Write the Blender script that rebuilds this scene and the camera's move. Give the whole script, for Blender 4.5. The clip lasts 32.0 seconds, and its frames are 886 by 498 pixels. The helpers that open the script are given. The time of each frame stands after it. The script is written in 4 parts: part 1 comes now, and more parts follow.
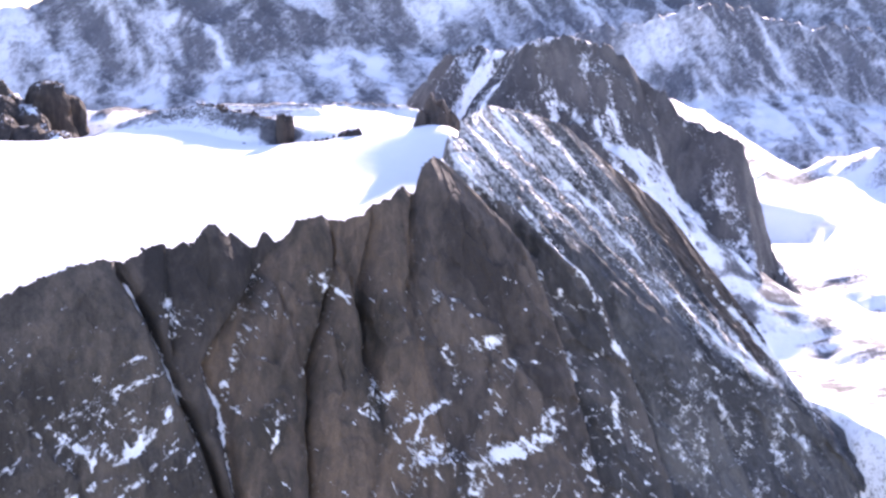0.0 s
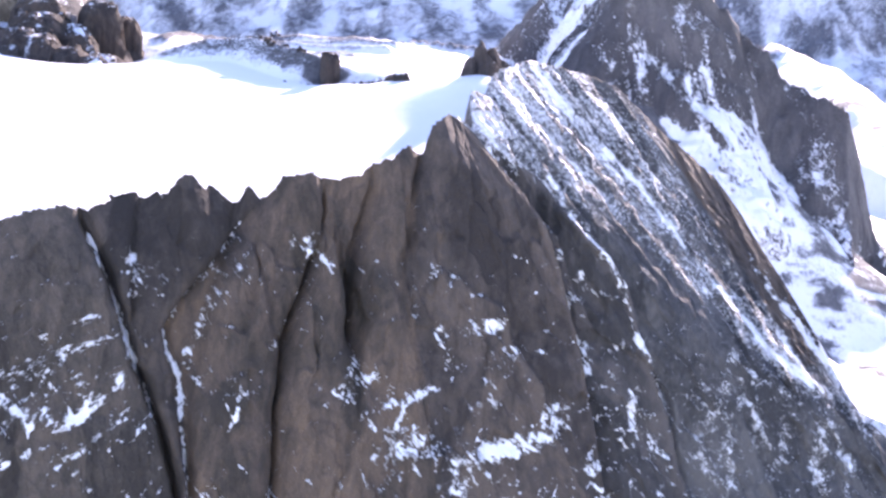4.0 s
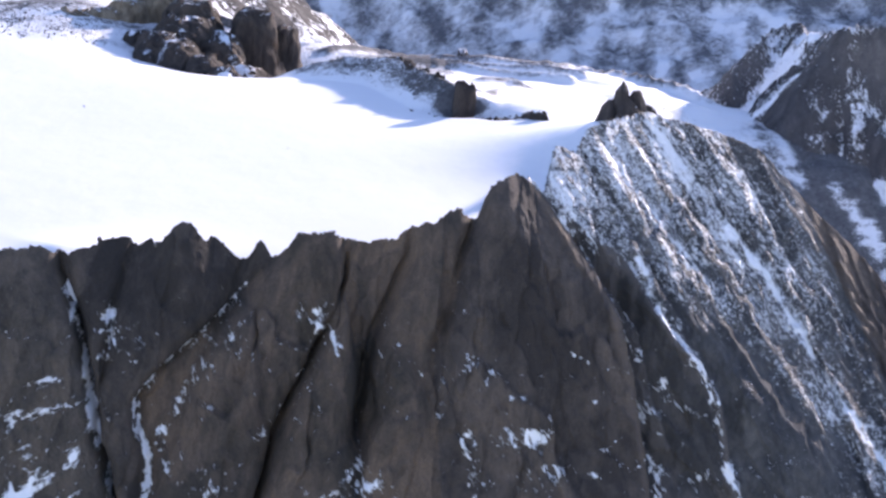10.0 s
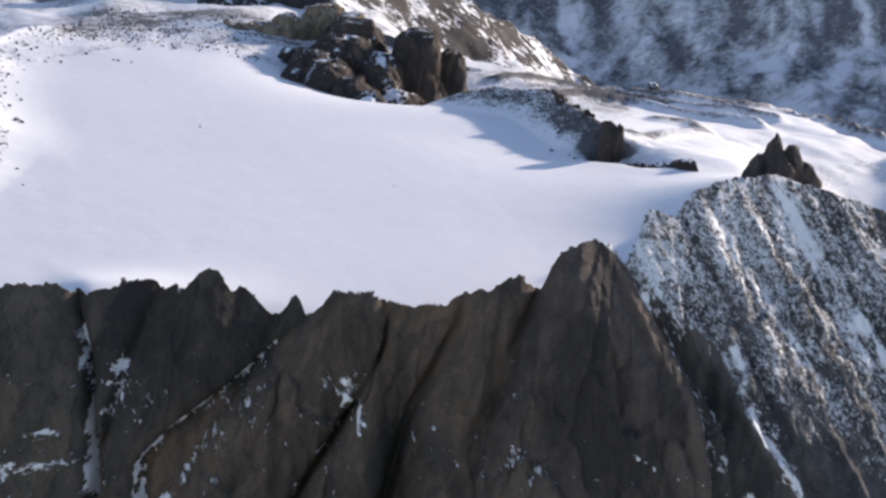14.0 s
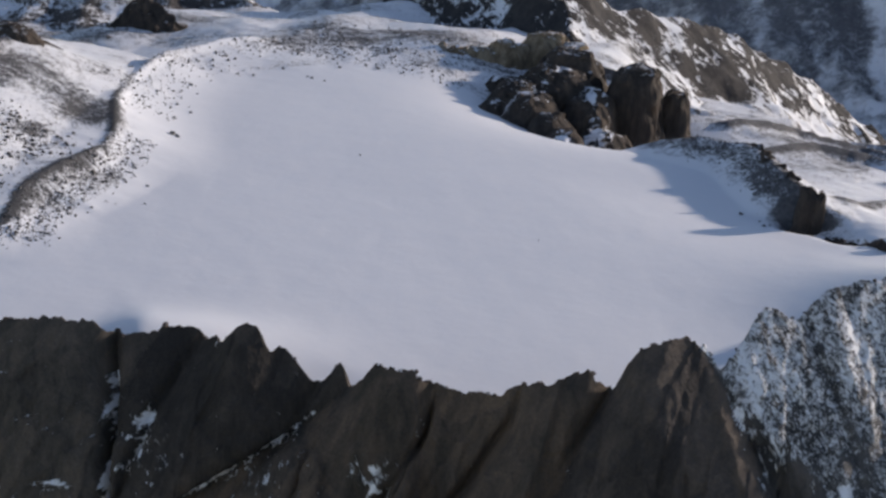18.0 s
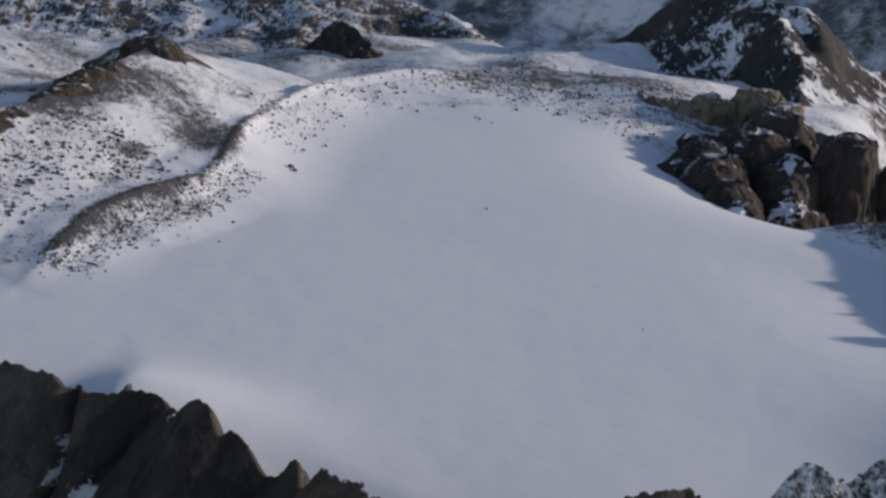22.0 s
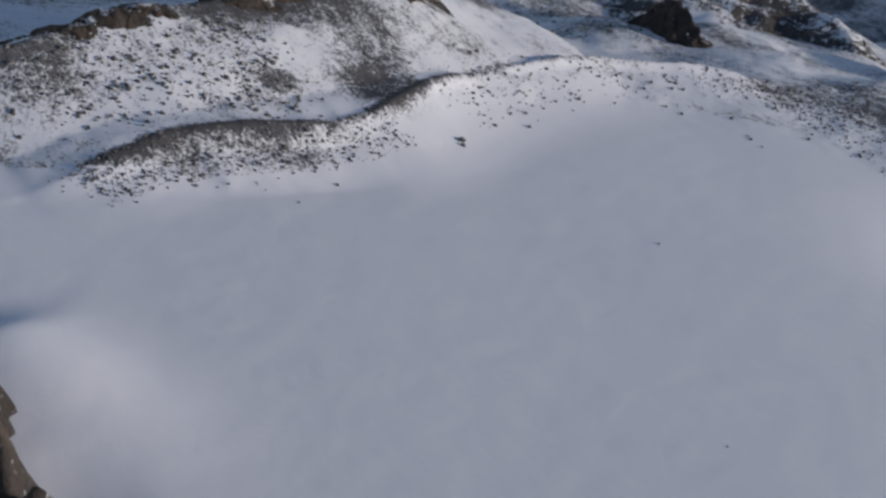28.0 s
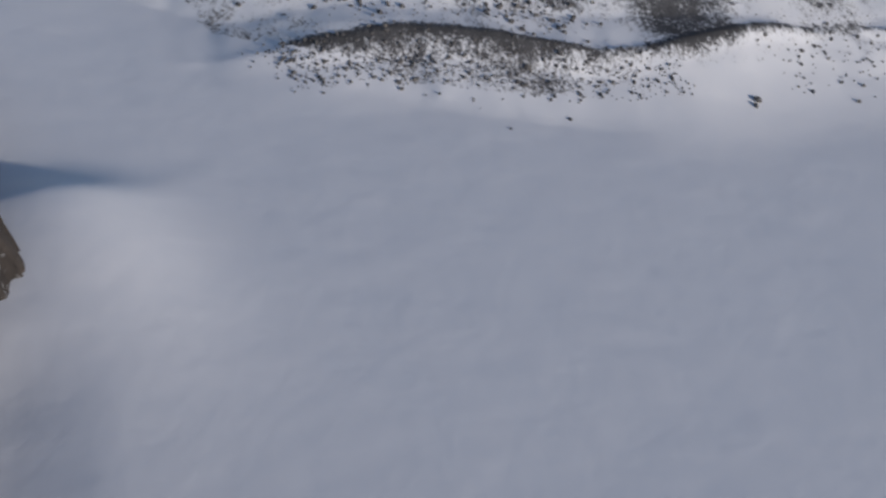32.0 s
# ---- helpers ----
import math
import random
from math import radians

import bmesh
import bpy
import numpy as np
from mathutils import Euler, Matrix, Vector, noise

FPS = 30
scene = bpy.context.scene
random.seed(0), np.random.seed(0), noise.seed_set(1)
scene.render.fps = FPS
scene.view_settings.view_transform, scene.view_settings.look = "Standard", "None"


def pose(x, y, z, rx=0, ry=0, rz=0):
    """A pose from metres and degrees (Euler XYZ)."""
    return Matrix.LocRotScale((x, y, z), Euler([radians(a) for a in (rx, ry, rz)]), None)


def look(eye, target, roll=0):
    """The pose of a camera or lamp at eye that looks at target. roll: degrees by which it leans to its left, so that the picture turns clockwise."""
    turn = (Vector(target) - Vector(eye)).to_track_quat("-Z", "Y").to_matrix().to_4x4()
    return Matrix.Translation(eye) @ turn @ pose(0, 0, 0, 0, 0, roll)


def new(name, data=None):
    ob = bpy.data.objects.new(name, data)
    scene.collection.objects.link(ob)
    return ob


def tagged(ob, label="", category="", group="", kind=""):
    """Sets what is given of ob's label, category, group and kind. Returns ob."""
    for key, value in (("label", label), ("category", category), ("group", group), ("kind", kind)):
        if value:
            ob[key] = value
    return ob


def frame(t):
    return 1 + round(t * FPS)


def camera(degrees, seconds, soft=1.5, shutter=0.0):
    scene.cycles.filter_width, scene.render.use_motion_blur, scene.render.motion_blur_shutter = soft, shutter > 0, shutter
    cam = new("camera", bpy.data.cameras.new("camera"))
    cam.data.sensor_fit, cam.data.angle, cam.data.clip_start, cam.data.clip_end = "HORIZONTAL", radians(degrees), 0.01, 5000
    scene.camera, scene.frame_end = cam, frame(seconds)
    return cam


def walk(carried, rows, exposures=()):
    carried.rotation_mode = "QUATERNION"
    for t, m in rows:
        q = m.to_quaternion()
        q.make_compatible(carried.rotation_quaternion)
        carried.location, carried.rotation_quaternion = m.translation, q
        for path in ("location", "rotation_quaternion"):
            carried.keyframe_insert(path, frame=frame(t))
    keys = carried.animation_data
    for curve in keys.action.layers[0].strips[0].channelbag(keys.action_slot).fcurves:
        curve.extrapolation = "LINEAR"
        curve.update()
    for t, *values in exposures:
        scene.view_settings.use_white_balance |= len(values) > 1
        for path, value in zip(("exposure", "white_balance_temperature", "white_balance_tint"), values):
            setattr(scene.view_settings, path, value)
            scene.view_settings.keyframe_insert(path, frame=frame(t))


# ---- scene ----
cam = camera(34.010, 32.0, soft=2.75)
# seconds, place of the camera, its turn in degrees: a slow level turn to the left in an aeroplane
PATH = [
    (0, -180.21, -1197.25, 262.21, 73.169, 0.307, -27.135),
    (0.5, -165.43, -1191.52, 261.54, 73.066, 0.103, -26.104),
    (1, -150.67, -1185.53, 260.88, 72.764, -0.097, -25.333),
    (1.5, -135.91, -1179.28, 260.22, 72.323, -0.514, -24.755),
    (2, -121.17, -1172.78, 259.56, 71.838, -0.955, -23.998),
    (2.5, -106.43, -1166.02, 258.91, 71.292, -1.347, -22.787),
    (3, -91.7, -1159, 258.26, 70.921, -1.416, -21.971),
    (3.5, -76.98, -1151.73, 257.61, 70.643, -1.653, -21.312),
    (5.5, -18.36, -1119.88, 254.89, 69.798, -2.795, -16.931),
    (6, -3.86, -1111.17, 254.15, 69.533, -2.969, -15.866),
    (6.5, 10.5, -1102.16, 253.39, 69.099, -3.236, -14.78),
    (7, 24.71, -1092.85, 252.6, 69.148, -2.671, -13.529),
    (7.5, 38.77, -1083.25, 251.77, 70.039, -2.285, -12.491),
    (8, 52.64, -1073.37, 250.92, 70.926, -2.292, -11.771),
    (8.5, 66.32, -1063.24, 250.03, 70.978, -2.889, -10.849),
    (9, 79.8, -1052.87, 249.12, 70.589, -3.032, -9.718),
    (9.5, 93.07, -1042.28, 248.18, 70.23, -2.965, -8.656),
    (10, 106.14, -1031.51, 247.23, 70.231, -3.052, -7.56),
    (10.5, 119, -1020.58, 246.29, 70.306, -2.89, -6.587),
    (11, 131.65, -1009.54, 245.38, 70.359, -2.792, -5.145),
    (11.5, 144.1, -998.41, 244.52, 70.636, -2.763, -3.781),
    (12, 156.36, -987.23, 243.75, 70.69, -2.802, -2.504),
    (12.5, 168.42, -976.02, 243.08, 70.556, -2.933, -0.732),
    (13, 180.28, -964.78, 242.55, 70.55, -3.021, 0.899),
    (13.5, 191.96, -953.51, 242.14, 70.506, -3.182, 2.318),
    (15.5, 236.89, -907.33, 241.69, 69.432, -4.322, 8.152),
    (16, 247.71, -894.91, 241.53, 69.912, -4.229, 10.496),
    (16.5, 258.32, -881.98, 241.29, 69.989, -4.466, 12.666),
    (17, 268.69, -868.51, 240.97, 70.021, -4.57, 14.181),
    (17.5, 278.81, -854.49, 240.57, 70.091, -4.469, 15.66),
    (18, 288.65, -839.94, 240.1, 70.123, -4.524, 17.352),
    (18.5, 298.18, -824.9, 239.58, 70.158, -4.972, 18.585),
    (19, 307.39, -809.4, 239.01, 70.306, -5.275, 20.322),
    (19.5, 316.26, -793.51, 238.42, 70.49, -5.179, 21.917),
    (20, 324.76, -777.26, 237.82, 70.57, -5.364, 23.341),
    (20.5, 332.87, -760.73, 237.22, 70.712, -5.553, 24.861),
    (21, 340.57, -743.95, 236.64, 70.466, -5.765, 27.193),
    (21.5, 347.85, -726.96, 236.07, 70.218, -5.765, 29.79),
    (22, 354.68, -709.8, 235.53, 70.217, -5.926, 31.048),
    (22.5, 361.05, -692.49, 235.02, 70.107, -5.962, 33.234),
    (23, 366.96, -675.05, 234.53, 69.969, -6.287, 34.712),
    (23.5, 372.38, -657.49, 234.06, 69.741, -6.435, 36.035),
    (24, 377.32, -639.81, 233.6, 69.503, -7.152, 38.02),
    (24.5, 381.76, -622.01, 233.15, 69.277, -7.51, 40.141),
    (25, 385.71, -604.11, 232.7, 68.802, -7.703, 41.997),
    (25.5, 389.16, -586.1, 232.25, 68.63, -8.312, 43.947),
    (27.5, 397.72, -513.36, 230.42, 66.252, -11.435, 52.228),
    (28, 398.48, -495.11, 229.94, 65.45, -12.111, 54.503),
    (28.5, 398.72, -476.86, 229.36, 64.463, -12.832, 57.169),
    (29, 398.45, -458.6, 228.65, 63.42, -13.359, 59.625),
    (29.5, 397.66, -440.34, 227.8, 61.736, -14, 61.683),
    (30, 396.38, -422.07, 226.76, 60.063, -14.271, 64.56),
    (30.5, 394.62, -403.79, 225.51, 59.727, -14.241, 67.514),
    (31, 392.39, -385.5, 224.02, 59.084, -13.829, 71.286),
    (31.5, 389.69, -367.2, 222.3, 58.484, -13.41, 74.5),
    (32, 386.53, -348.89, 220.34, 58.013, -13.277, 78.712),
]
# seconds, stops, white balance: the lens closes as the bright lake fills the view
EXPOSURES = [(0, 2.70, 6950, 35), (6.5, 3.0, 6880, 35), (9, 2.22, 6720, 29), (11, 1.86, 6900, 26), (13, 1.50, 7450, 21), (17, 0.86, 7480, 18), (19, 0.54, 7400, 18), (23, 0.30, 7320, 17), (32, 0.17, 7080, 15)]
walk(cam, [(r[0], pose(*r[1:])) for r in PATH], EXPOSURES)

# ---- world and sun ----
SUN_AZ, SUN_EL = 43.0, 13.5         # degrees east of +y, degrees above the horizon
world = bpy.data.worlds.new("world")
scene.world = world
world.use_nodes = True
wn = world.node_tree.nodes
sky = wn.new("ShaderNodeTexSky")
sky.sky_type = "NISHITA"
sky.sun_disc = False
sky.sun_elevation = radians(SUN_EL)
sky.sun_rotation = radians(SUN_AZ)
sky.altitude = 3500
wn["Background"].inputs["Strength"].default_value = 0.100
world.node_tree.links.new(sky.outputs["Color"], wn["Background"].inputs["Color"])
sun = new("sun", bpy.data.lights.new("sun", "SUN"))
sun.data.energy = 2.3
sun.data.angle = radians(2.2)
sun.data.color = (1.0, 0.95, 0.88)
sd = Vector((math.sin(radians(SUN_AZ)) * math.cos(radians(SUN_EL)), math.cos(radians(SUN_AZ)) * math.cos(radians(SUN_EL)), math.sin(radians(SUN_EL))))
sun.matrix_world = look(sd * 3000, (0, 0, 0))

# ---- noise in numpy ----


def hash3(ix, iy, iz, seed):
    h = (ix.astype(np.int64) * 374761393 + iy.astype(np.int64) * 668265263 + iz.astype(np.int64) * 2147483647 + seed * 974711) & 0xFFFFFFFF
    h = ((h ^ (h >> 13)) * 1274126177) & 0xFFFFFFFF
    h = ((h ^ (h >> 16)) * 2246822519) & 0xFFFFFFFF
    return ((h ^ (h >> 15)) & 0xFFFF) / 65535.0


def vnoise(x, y, z, seed=0):
    """Smooth value noise, 0 to 1."""
    x, y, z = np.broadcast_arrays(np.asarray(x, float), np.asarray(y, float), np.asarray(z, float))
    ix, iy, iz = np.floor(x), np.floor(y), np.floor(z)
    fx, fy, fz = x - ix, y - iy, z - iz
    fx, fy, fz = (f * f * (3 - 2 * f) for f in (fx, fy, fz))
    r = 0
    for a in (0, 1):
        for b in (0, 1):
            for c in (0, 1):
                w = (fx if a else 1 - fx) * (fy if b else 1 - fy) * (fz if c else 1 - fz)
                r = r + w * hash3(ix + a, iy + b, iz + c, seed)
    return r


def fbm(x, y, z, octaves=4, seed=0, gain=0.5):
    """Layered noise, about -1 to 1."""
    s, amp, tot = 0, 1.0, 0.0
    for o in range(octaves):
        f = 2.03 ** o
        s = s + amp * (vnoise(x * f + 17.3 * o, y * f - 9.1 * o, z * f + 5.7 * o, seed + o) * 2 - 1)
        tot += amp
        amp *= gain
    return s / tot * 1.5


def ridged(x, y, z, octaves=4, seed=0, gain=0.5):
    """Sharp-crested noise, 0 to 1."""
    s, amp, tot = 0, 1.0, 0.0
    for o in range(octaves):
        f = 2.07 ** o
        s = s + amp * (1 - np.abs(vnoise(x * f + 3.1 * o, y * f + 8.7 * o, z * f - 4.4 * o, seed + 31 * o) * 2 - 1))
        tot += amp
        amp *= gain
    return s / tot


def facets(x, z, sx, sz, seed):
    """Broken rock faces: a random offset and tilt for each irregular cell of about sx by sz metres, about -1 to 1, and a random tone."""
    gx_, gz_ = x / sx, z / sz
    ix, iz = np.floor(gx_), np.floor(gz_)
    best = np.full(np.shape(gx_), 1e9)
    out, tone = np.zeros_like(best), np.zeros_like(best)
    zero = np.zeros_like(best)
    for a in (-1, 0, 1):
        for b in (-1, 0, 1):
            jx, jz = ix + a, iz + b
            dx = gx_ - jx - hash3(jx, jz, zero, seed)
            dz = gz_ - jz - hash3(jx, jz, zero + 1, seed)
            d = dx * dx + dz * dz
            k = d < best
            best = np.where(k, d, best)
            v = hash3(jx, jz, zero + 2, seed) * 1.2 - 0.6 + dx * (hash3(jx, jz, zero + 3, seed) * 2 - 1) + dz * (hash3(jx, jz, zero + 4, seed) * 1.8 - 0.5)
            out = np.where(k, v, out)
            tone = np.where(k, hash3(jx, jz, zero + 5, seed) * 2 - 1, tone)
    return out, tone


def step(a, b, x):
    t = np.clip((np.asarray(x, float) - a) / (b - a), 0, 1)
    return t * t * (3 - 2 * t)


def gauss(x, w):
    return np.exp(-(x / w) ** 2)


def along(x, y, line):
    """Distance to a polyline of (x, y, height), the height at the nearest place, and the side (positive: to its left)."""
    best = np.full(np.shape(x), 1e9)
    hh = np.zeros(np.shape(x))
    side = np.zeros(np.shape(x))
    for (x0, y0, h0), (x1, y1, h1) in zip(line, line[1:]):
        dx, dy = x1 - x0, y1 - y0
        q = dx * dx + dy * dy
        t = np.clip(((x - x0) * dx + (y - y0) * dy) / q, 0, 1)
        d = np.hypot(x - x0 - t * dx, y - y0 - t * dy)
        k = d < best
        best = np.where(k, d, best)
        hh = np.where(k, h0 + t * (h1 - h0), hh)
        side = np.where(k, np.sign(dx * (y - y0) - dy * (x - x0)), side)
    return best, hh, side


# ---- materials ----


def nodes_of(name):
    m = bpy.data.materials.new(name)
    m.use_nodes = True
    nt = m.node_tree
    return m, nt, nt.nodes["Principled BSDF"]


def tex(nt, scale, detail=6, rough=0.6, stretch=(1, 1, 1), distortion=0.0):
    co = nt.nodes.new("ShaderNodeNewGeometry")
    mp = nt.nodes.new("ShaderNodeMapping")
    mp.inputs["Scale"].default_value = stretch
    n = nt.nodes.new("ShaderNodeTexNoise")
    n.inputs["Scale"].default_value = scale
    n.inputs["Detail"].default_value = detail
    n.inputs["Roughness"].default_value = rough
    n.inputs["Distortion"].default_value = distortion
    nt.links.new(co.outputs["Position"], mp.inputs["Vector"])
    nt.links.new(mp.outputs["Vector"], n.inputs["Vector"])
    return n.outputs["Fac"]


def grain(nt, scale, detail, rough, turn, length):
    """Noise drawn out along a line that falls to the east by turn degrees."""
    co = nt.nodes.new("ShaderNodeNewGeometry")
    mp = nt.nodes.new("ShaderNodeMapping")
    mp.vector_type = "TEXTURE"
    mp.inputs["Rotation"].default_value = (0, radians(turn), 0)
    mp.inputs["Scale"].default_value = (length, max(1.0, 0.8 * length), 1)
    n = nt.nodes.new("ShaderNodeTexNoise")
    n.inputs["Scale"].default_value = scale
    n.inputs["Detail"].default_value = detail
    n.inputs["Roughness"].default_value = rough
    n.inputs["Distortion"].default_value = 0.5
    nt.links.new(co.outputs["Position"], mp.inputs["Vector"])
    nt.links.new(mp.outputs["Vector"], n.inputs["Vector"])
    return n.outputs["Fac"]


def ramp(nt, fac, stops):
    r = nt.nodes.new("ShaderNodeValToRGB")
    e = r.color_ramp.elements
    while len(e) < len(stops):
        e.new(0.5)
    for k, (p, c) in zip(e, stops):
        k.position = p
        k.color = (*c, 1) if len(c) == 3 else c
    nt.links.new(fac, r.inputs["Fac"])
    return r.outputs["Color"]


def mix(nt, fac, a, b, mode="MIX"):
    m = nt.nodes.new("ShaderNodeMix")
    m.data_type = "RGBA"
    m.blend_type = mode
    for sock, v in ((m.inputs[0], fac), (m.inputs[6], a), (m.inputs[7], b)):
        if isinstance(v, (int, float)):
            sock.default_value = v
        elif isinstance(v, tuple):
            sock.default_value = (*v, 1)
        else:
            nt.links.new(v, sock)
    return m.outputs[2]


def math_node(nt, op, a, b=0.0, c=None):
    m = nt.nodes.new("ShaderNodeMath")
    m.operation = op
    for sock, v in zip(m.inputs, (a, b, c)):
        if v is None:
            continue
        if isinstance(v, (int, float)):
            sock.default_value = v
        else:
            nt.links.new(v, sock)
    return m.outputs[0]


def bump(nt, height, strength, distance, after=None):
    b = nt.nodes.new("ShaderNodeBump")
    b.inputs["Strength"].default_value = strength
    b.inputs["Distance"].default_value = distance
    nt.links.new(height, b.inputs["Height"])
    if after is not None:
        nt.links.new(after, b.inputs["Normal"])
    return b.outputs["Normal"]


def rock_material(name, dark, mid, light, size=1.0, snow_size=1.0, snow_noise=0.9, streak=(1, 1, 0.25), edge=0.07, turn=0, length=1, packed=0.0):
    """Rock in three tones, with snow where the mesh's attribute 'snow' says that it lies; size and snow_size in metres, about."""
    m, nt, bs = nodes_of(name)
    big = tex(nt, 0.03 / size, 5, 0.62, streak)
    mid_n = tex(nt, 0.13 / size, 6, 0.65, streak, 0.4)
    fine = tex(nt, 0.8 / size, 5, 0.7)
    bed = nt.nodes.new("ShaderNodeAttribute")
    bed.attribute_name = "tone"
    c = ramp(nt, math_node(nt, "ADD", bed.outputs["Fac"], math_node(nt, "MULTIPLY_ADD", mid_n, 0.55, math_node(nt, "MULTIPLY", big, 0.45))),
             [(0.36, dark), (0.5, mid), (0.64, light)])
    c = mix(nt, 0.5, c, ramp(nt, fine, [(0.3, (0.45, 0.45, 0.47)), (0.7, (1.25, 1.22, 1.2))]), "MULTIPLY")
    a = nt.nodes.new("ShaderNodeAttribute")
    a.attribute_name = "snow"
    s1 = grain(nt, 0.35 / snow_size, 6, 0.68, turn, length)
    s2 = tex(nt, 0.09 / snow_size, 4, 0.6)
    nse = math_node(nt, "MULTIPLY_ADD", s1, 0.65, math_node(nt, "MULTIPLY", s2, 0.35))
    f = math_node(nt, "MULTIPLY_ADD", math_node(nt, "SUBTRACT", nse, 0.5), snow_noise * 2, a.outputs["Fac"])
    fac = nt.nodes.new("ShaderNodeMapRange")
    fac.interpolation_type = "SMOOTHSTEP"
    fac.inputs["From Min"].default_value = 0.5 - edge
    fac.inputs["From Max"].default_value = 0.5 + edge
    nt.links.new(f, fac.inputs["Value"])
    k = fac.outputs["Result"]
    snow_c = mix(nt, tex(nt, 0.05, 4), (0.82, 0.85, 0.90), (0.88, 0.89, 0.92))
    nt.links.new(mix(nt, k, c, snow_c), bs.inputs["Base Color"])
    nt.links.new(math_node(nt, "MULTIPLY_ADD", k, -0.25, 0.88), bs.inputs["Roughness"])
    bs.inputs["Specular IOR Level"].default_value = 0.25
    crack = tex(nt, 0.32 / size, 4, 0.6, (1, 1, 0.10), 0.6)
    relief = math_node(nt, "MULTIPLY_ADD", fine, 0.5, math_node(nt, "MULTIPLY_ADD", crack, 0.9, mid_n))
    relief = math_node(nt, "MULTIPLY", relief, math_node(nt, "MULTIPLY_ADD", k, -0.94, 1.0))
    rocky = bump(nt, relief, 0.7, 2.0 * size)
    if packed:
        drift = math_node(nt, "MULTIPLY_ADD", tex(nt, 0.05, 3, 0.5), 2.5, tex(nt, 0.22, 2, 0.45))
        rocky = bump(nt, math_node(nt, "MULTIPLY", drift, k), packed, 0.5, rocky)
    nt.links.new(rocky, bs.inputs["Normal"])
    return m


WALL = rock_material("brown_cliff_rock", (0.050, 0.044, 0.042), (0.086, 0.073, 0.066), (0.134, 0.108, 0.091), 1.0, 0.68, 1.25, (1, 1, 0.16), 0.10, 42, 3.0)
LAYERED = rock_material("layered_brown_rock", (0.050, 0.045, 0.041), (0.084, 0.074, 0.065), (0.130, 0.108, 0.090), 1.0, 0.65, 1.3, (1, 1, 0.16), 0.10, -24, 4.0)
DARK = rock_material("dark_buttress_rock", (0.040, 0.036, 0.034), (0.068, 0.059, 0.054), (0.108, 0.089, 0.076), 1.0, 0.68, 1.25, (1, 1, 0.16), 0.10, 42, 3.0)
TAN = rock_material("tan_cliff_rock", (0.057, 0.050, 0.043), (0.106, 0.084, 0.069), (0.167, 0.124, 0.094), 1.0, 0.68, 1.25, (1, 1, 0.14), 0.10, 48, 3.0)
SLATE = rock_material("grey_cliff_rock", (0.046, 0.046, 0.048), (0.076, 0.073, 0.073), (0.122, 0.111, 0.107), 0.8, 0.65, 1.3, (1, 1, 0.2), 0.10, 60, 3.0)
DUSTED = rock_material("dusted_flank_rock", (0.050, 0.052, 0.056), (0.084, 0.085, 0.088), (0.130, 0.128, 0.127), 0.5, 0.34, 1.15, (1, 1, 0.5), 0.17, 58, 1.8)
GREY = rock_material("grey_mountain_rock", (0.060, 0.056, 0.056), (0.105, 0.097, 0.094), (0.165, 0.150, 0.139), 2.0, 1.1, 1.7, (1, 1, 0.3), 0.14, 60, 2.2)
PEAK = rock_material("grey_peak_rock", (0.058, 0.057, 0.060), (0.100, 0.097, 0.099), (0.155, 0.148, 0.145), 2.0, 0.75, 1.5, (1, 1, 0.3), 0.16, 60, 2.2)
# distance haze is put into this rock's colour: paler and bluer
FAR = rock_material("far_rock_haze_tint", (0.115, 0.121, 0.138), (0.165, 0.170, 0.186), (0.23, 0.232, 0.245), 5.0, 3.0, 1.0, (1, 1, 0.3), 0.38, -30, 2.0)
CRAG = rock_material("dark_crag_rock", (0.034, 0.030, 0.028), (0.060, 0.050, 0.044), (0.105, 0.082, 0.066), 0.8, 1.2, 1.2, (1, 1, 0.5), 0.10)
SPUR = rock_material("grey_spur_rock", (0.030, 0.030, 0.033), (0.052, 0.050, 0.051), (0.084, 0.076, 0.072), 1.0, 1.5, 1.8, (1, 1, 0.4), 0.12, 40, 3.0)
PALE = rock_material("pale_tan_rock", (0.12, 0.092, 0.062), (0.25, 0.195, 0.135), (0.38, 0.31, 0.22), 0.6, 1.0, 1.2)
GROUND = rock_material("snow_and_scree", (0.082, 0.083, 0.088), (0.132, 0.133, 0.140), (0.205, 0.202, 0.205), 0.35, 0.6, 1.2, (1, 1, 1), 0.20, packed=0.19)
BOULDER = rock_material("boulder_rock", (0.088, 0.087, 0.088), (0.152, 0.148, 0.147), (0.23, 0.222, 0.215), 0.12, 0.12, 0.5, (1, 1, 1))


# ---- mesh helpers ----


def mesh_object(name, verts, faces, material, parent=None, snow=None, label="", smooth=True, tone=None):
    me = bpy.data.meshes.new(name)
    verts = np.asarray(verts, np.float32)
    faces = np.asarray(faces, np.int32)
    me.vertices.add(len(verts))
    me.vertices.foreach_set("co", verts.ravel())
    n = faces.shape[1]
    me.loops.add(faces.size)
    me.loops.foreach_set("vertex_index", faces.ravel())
    me.polygons.add(len(faces))
    me.polygons.foreach_set("loop_start", np.arange(0, faces.size, n, dtype=np.int32))
    me.polygons.foreach_set("loop_total", np.full(len(faces), n, np.int32))
    me.polygons.foreach_set("use_smooth", np.full(len(faces), smooth))
    if snow is not None:
        a = me.attributes.new("snow", "FLOAT", "POINT")
        a.data.foreach_set("value", np.asarray(snow, np.float32))
    if tone is not None:
        a = me.attributes.new("tone", "FLOAT", "POINT")
        a.data.foreach_set("value", np.asarray(tone, np.float32))
    me.update(calc_edges=True)
    me.materials.append(material)
    ob = new(name, me)
    ob.parent = parent
    if label:
        ob["label"] = label
    return ob


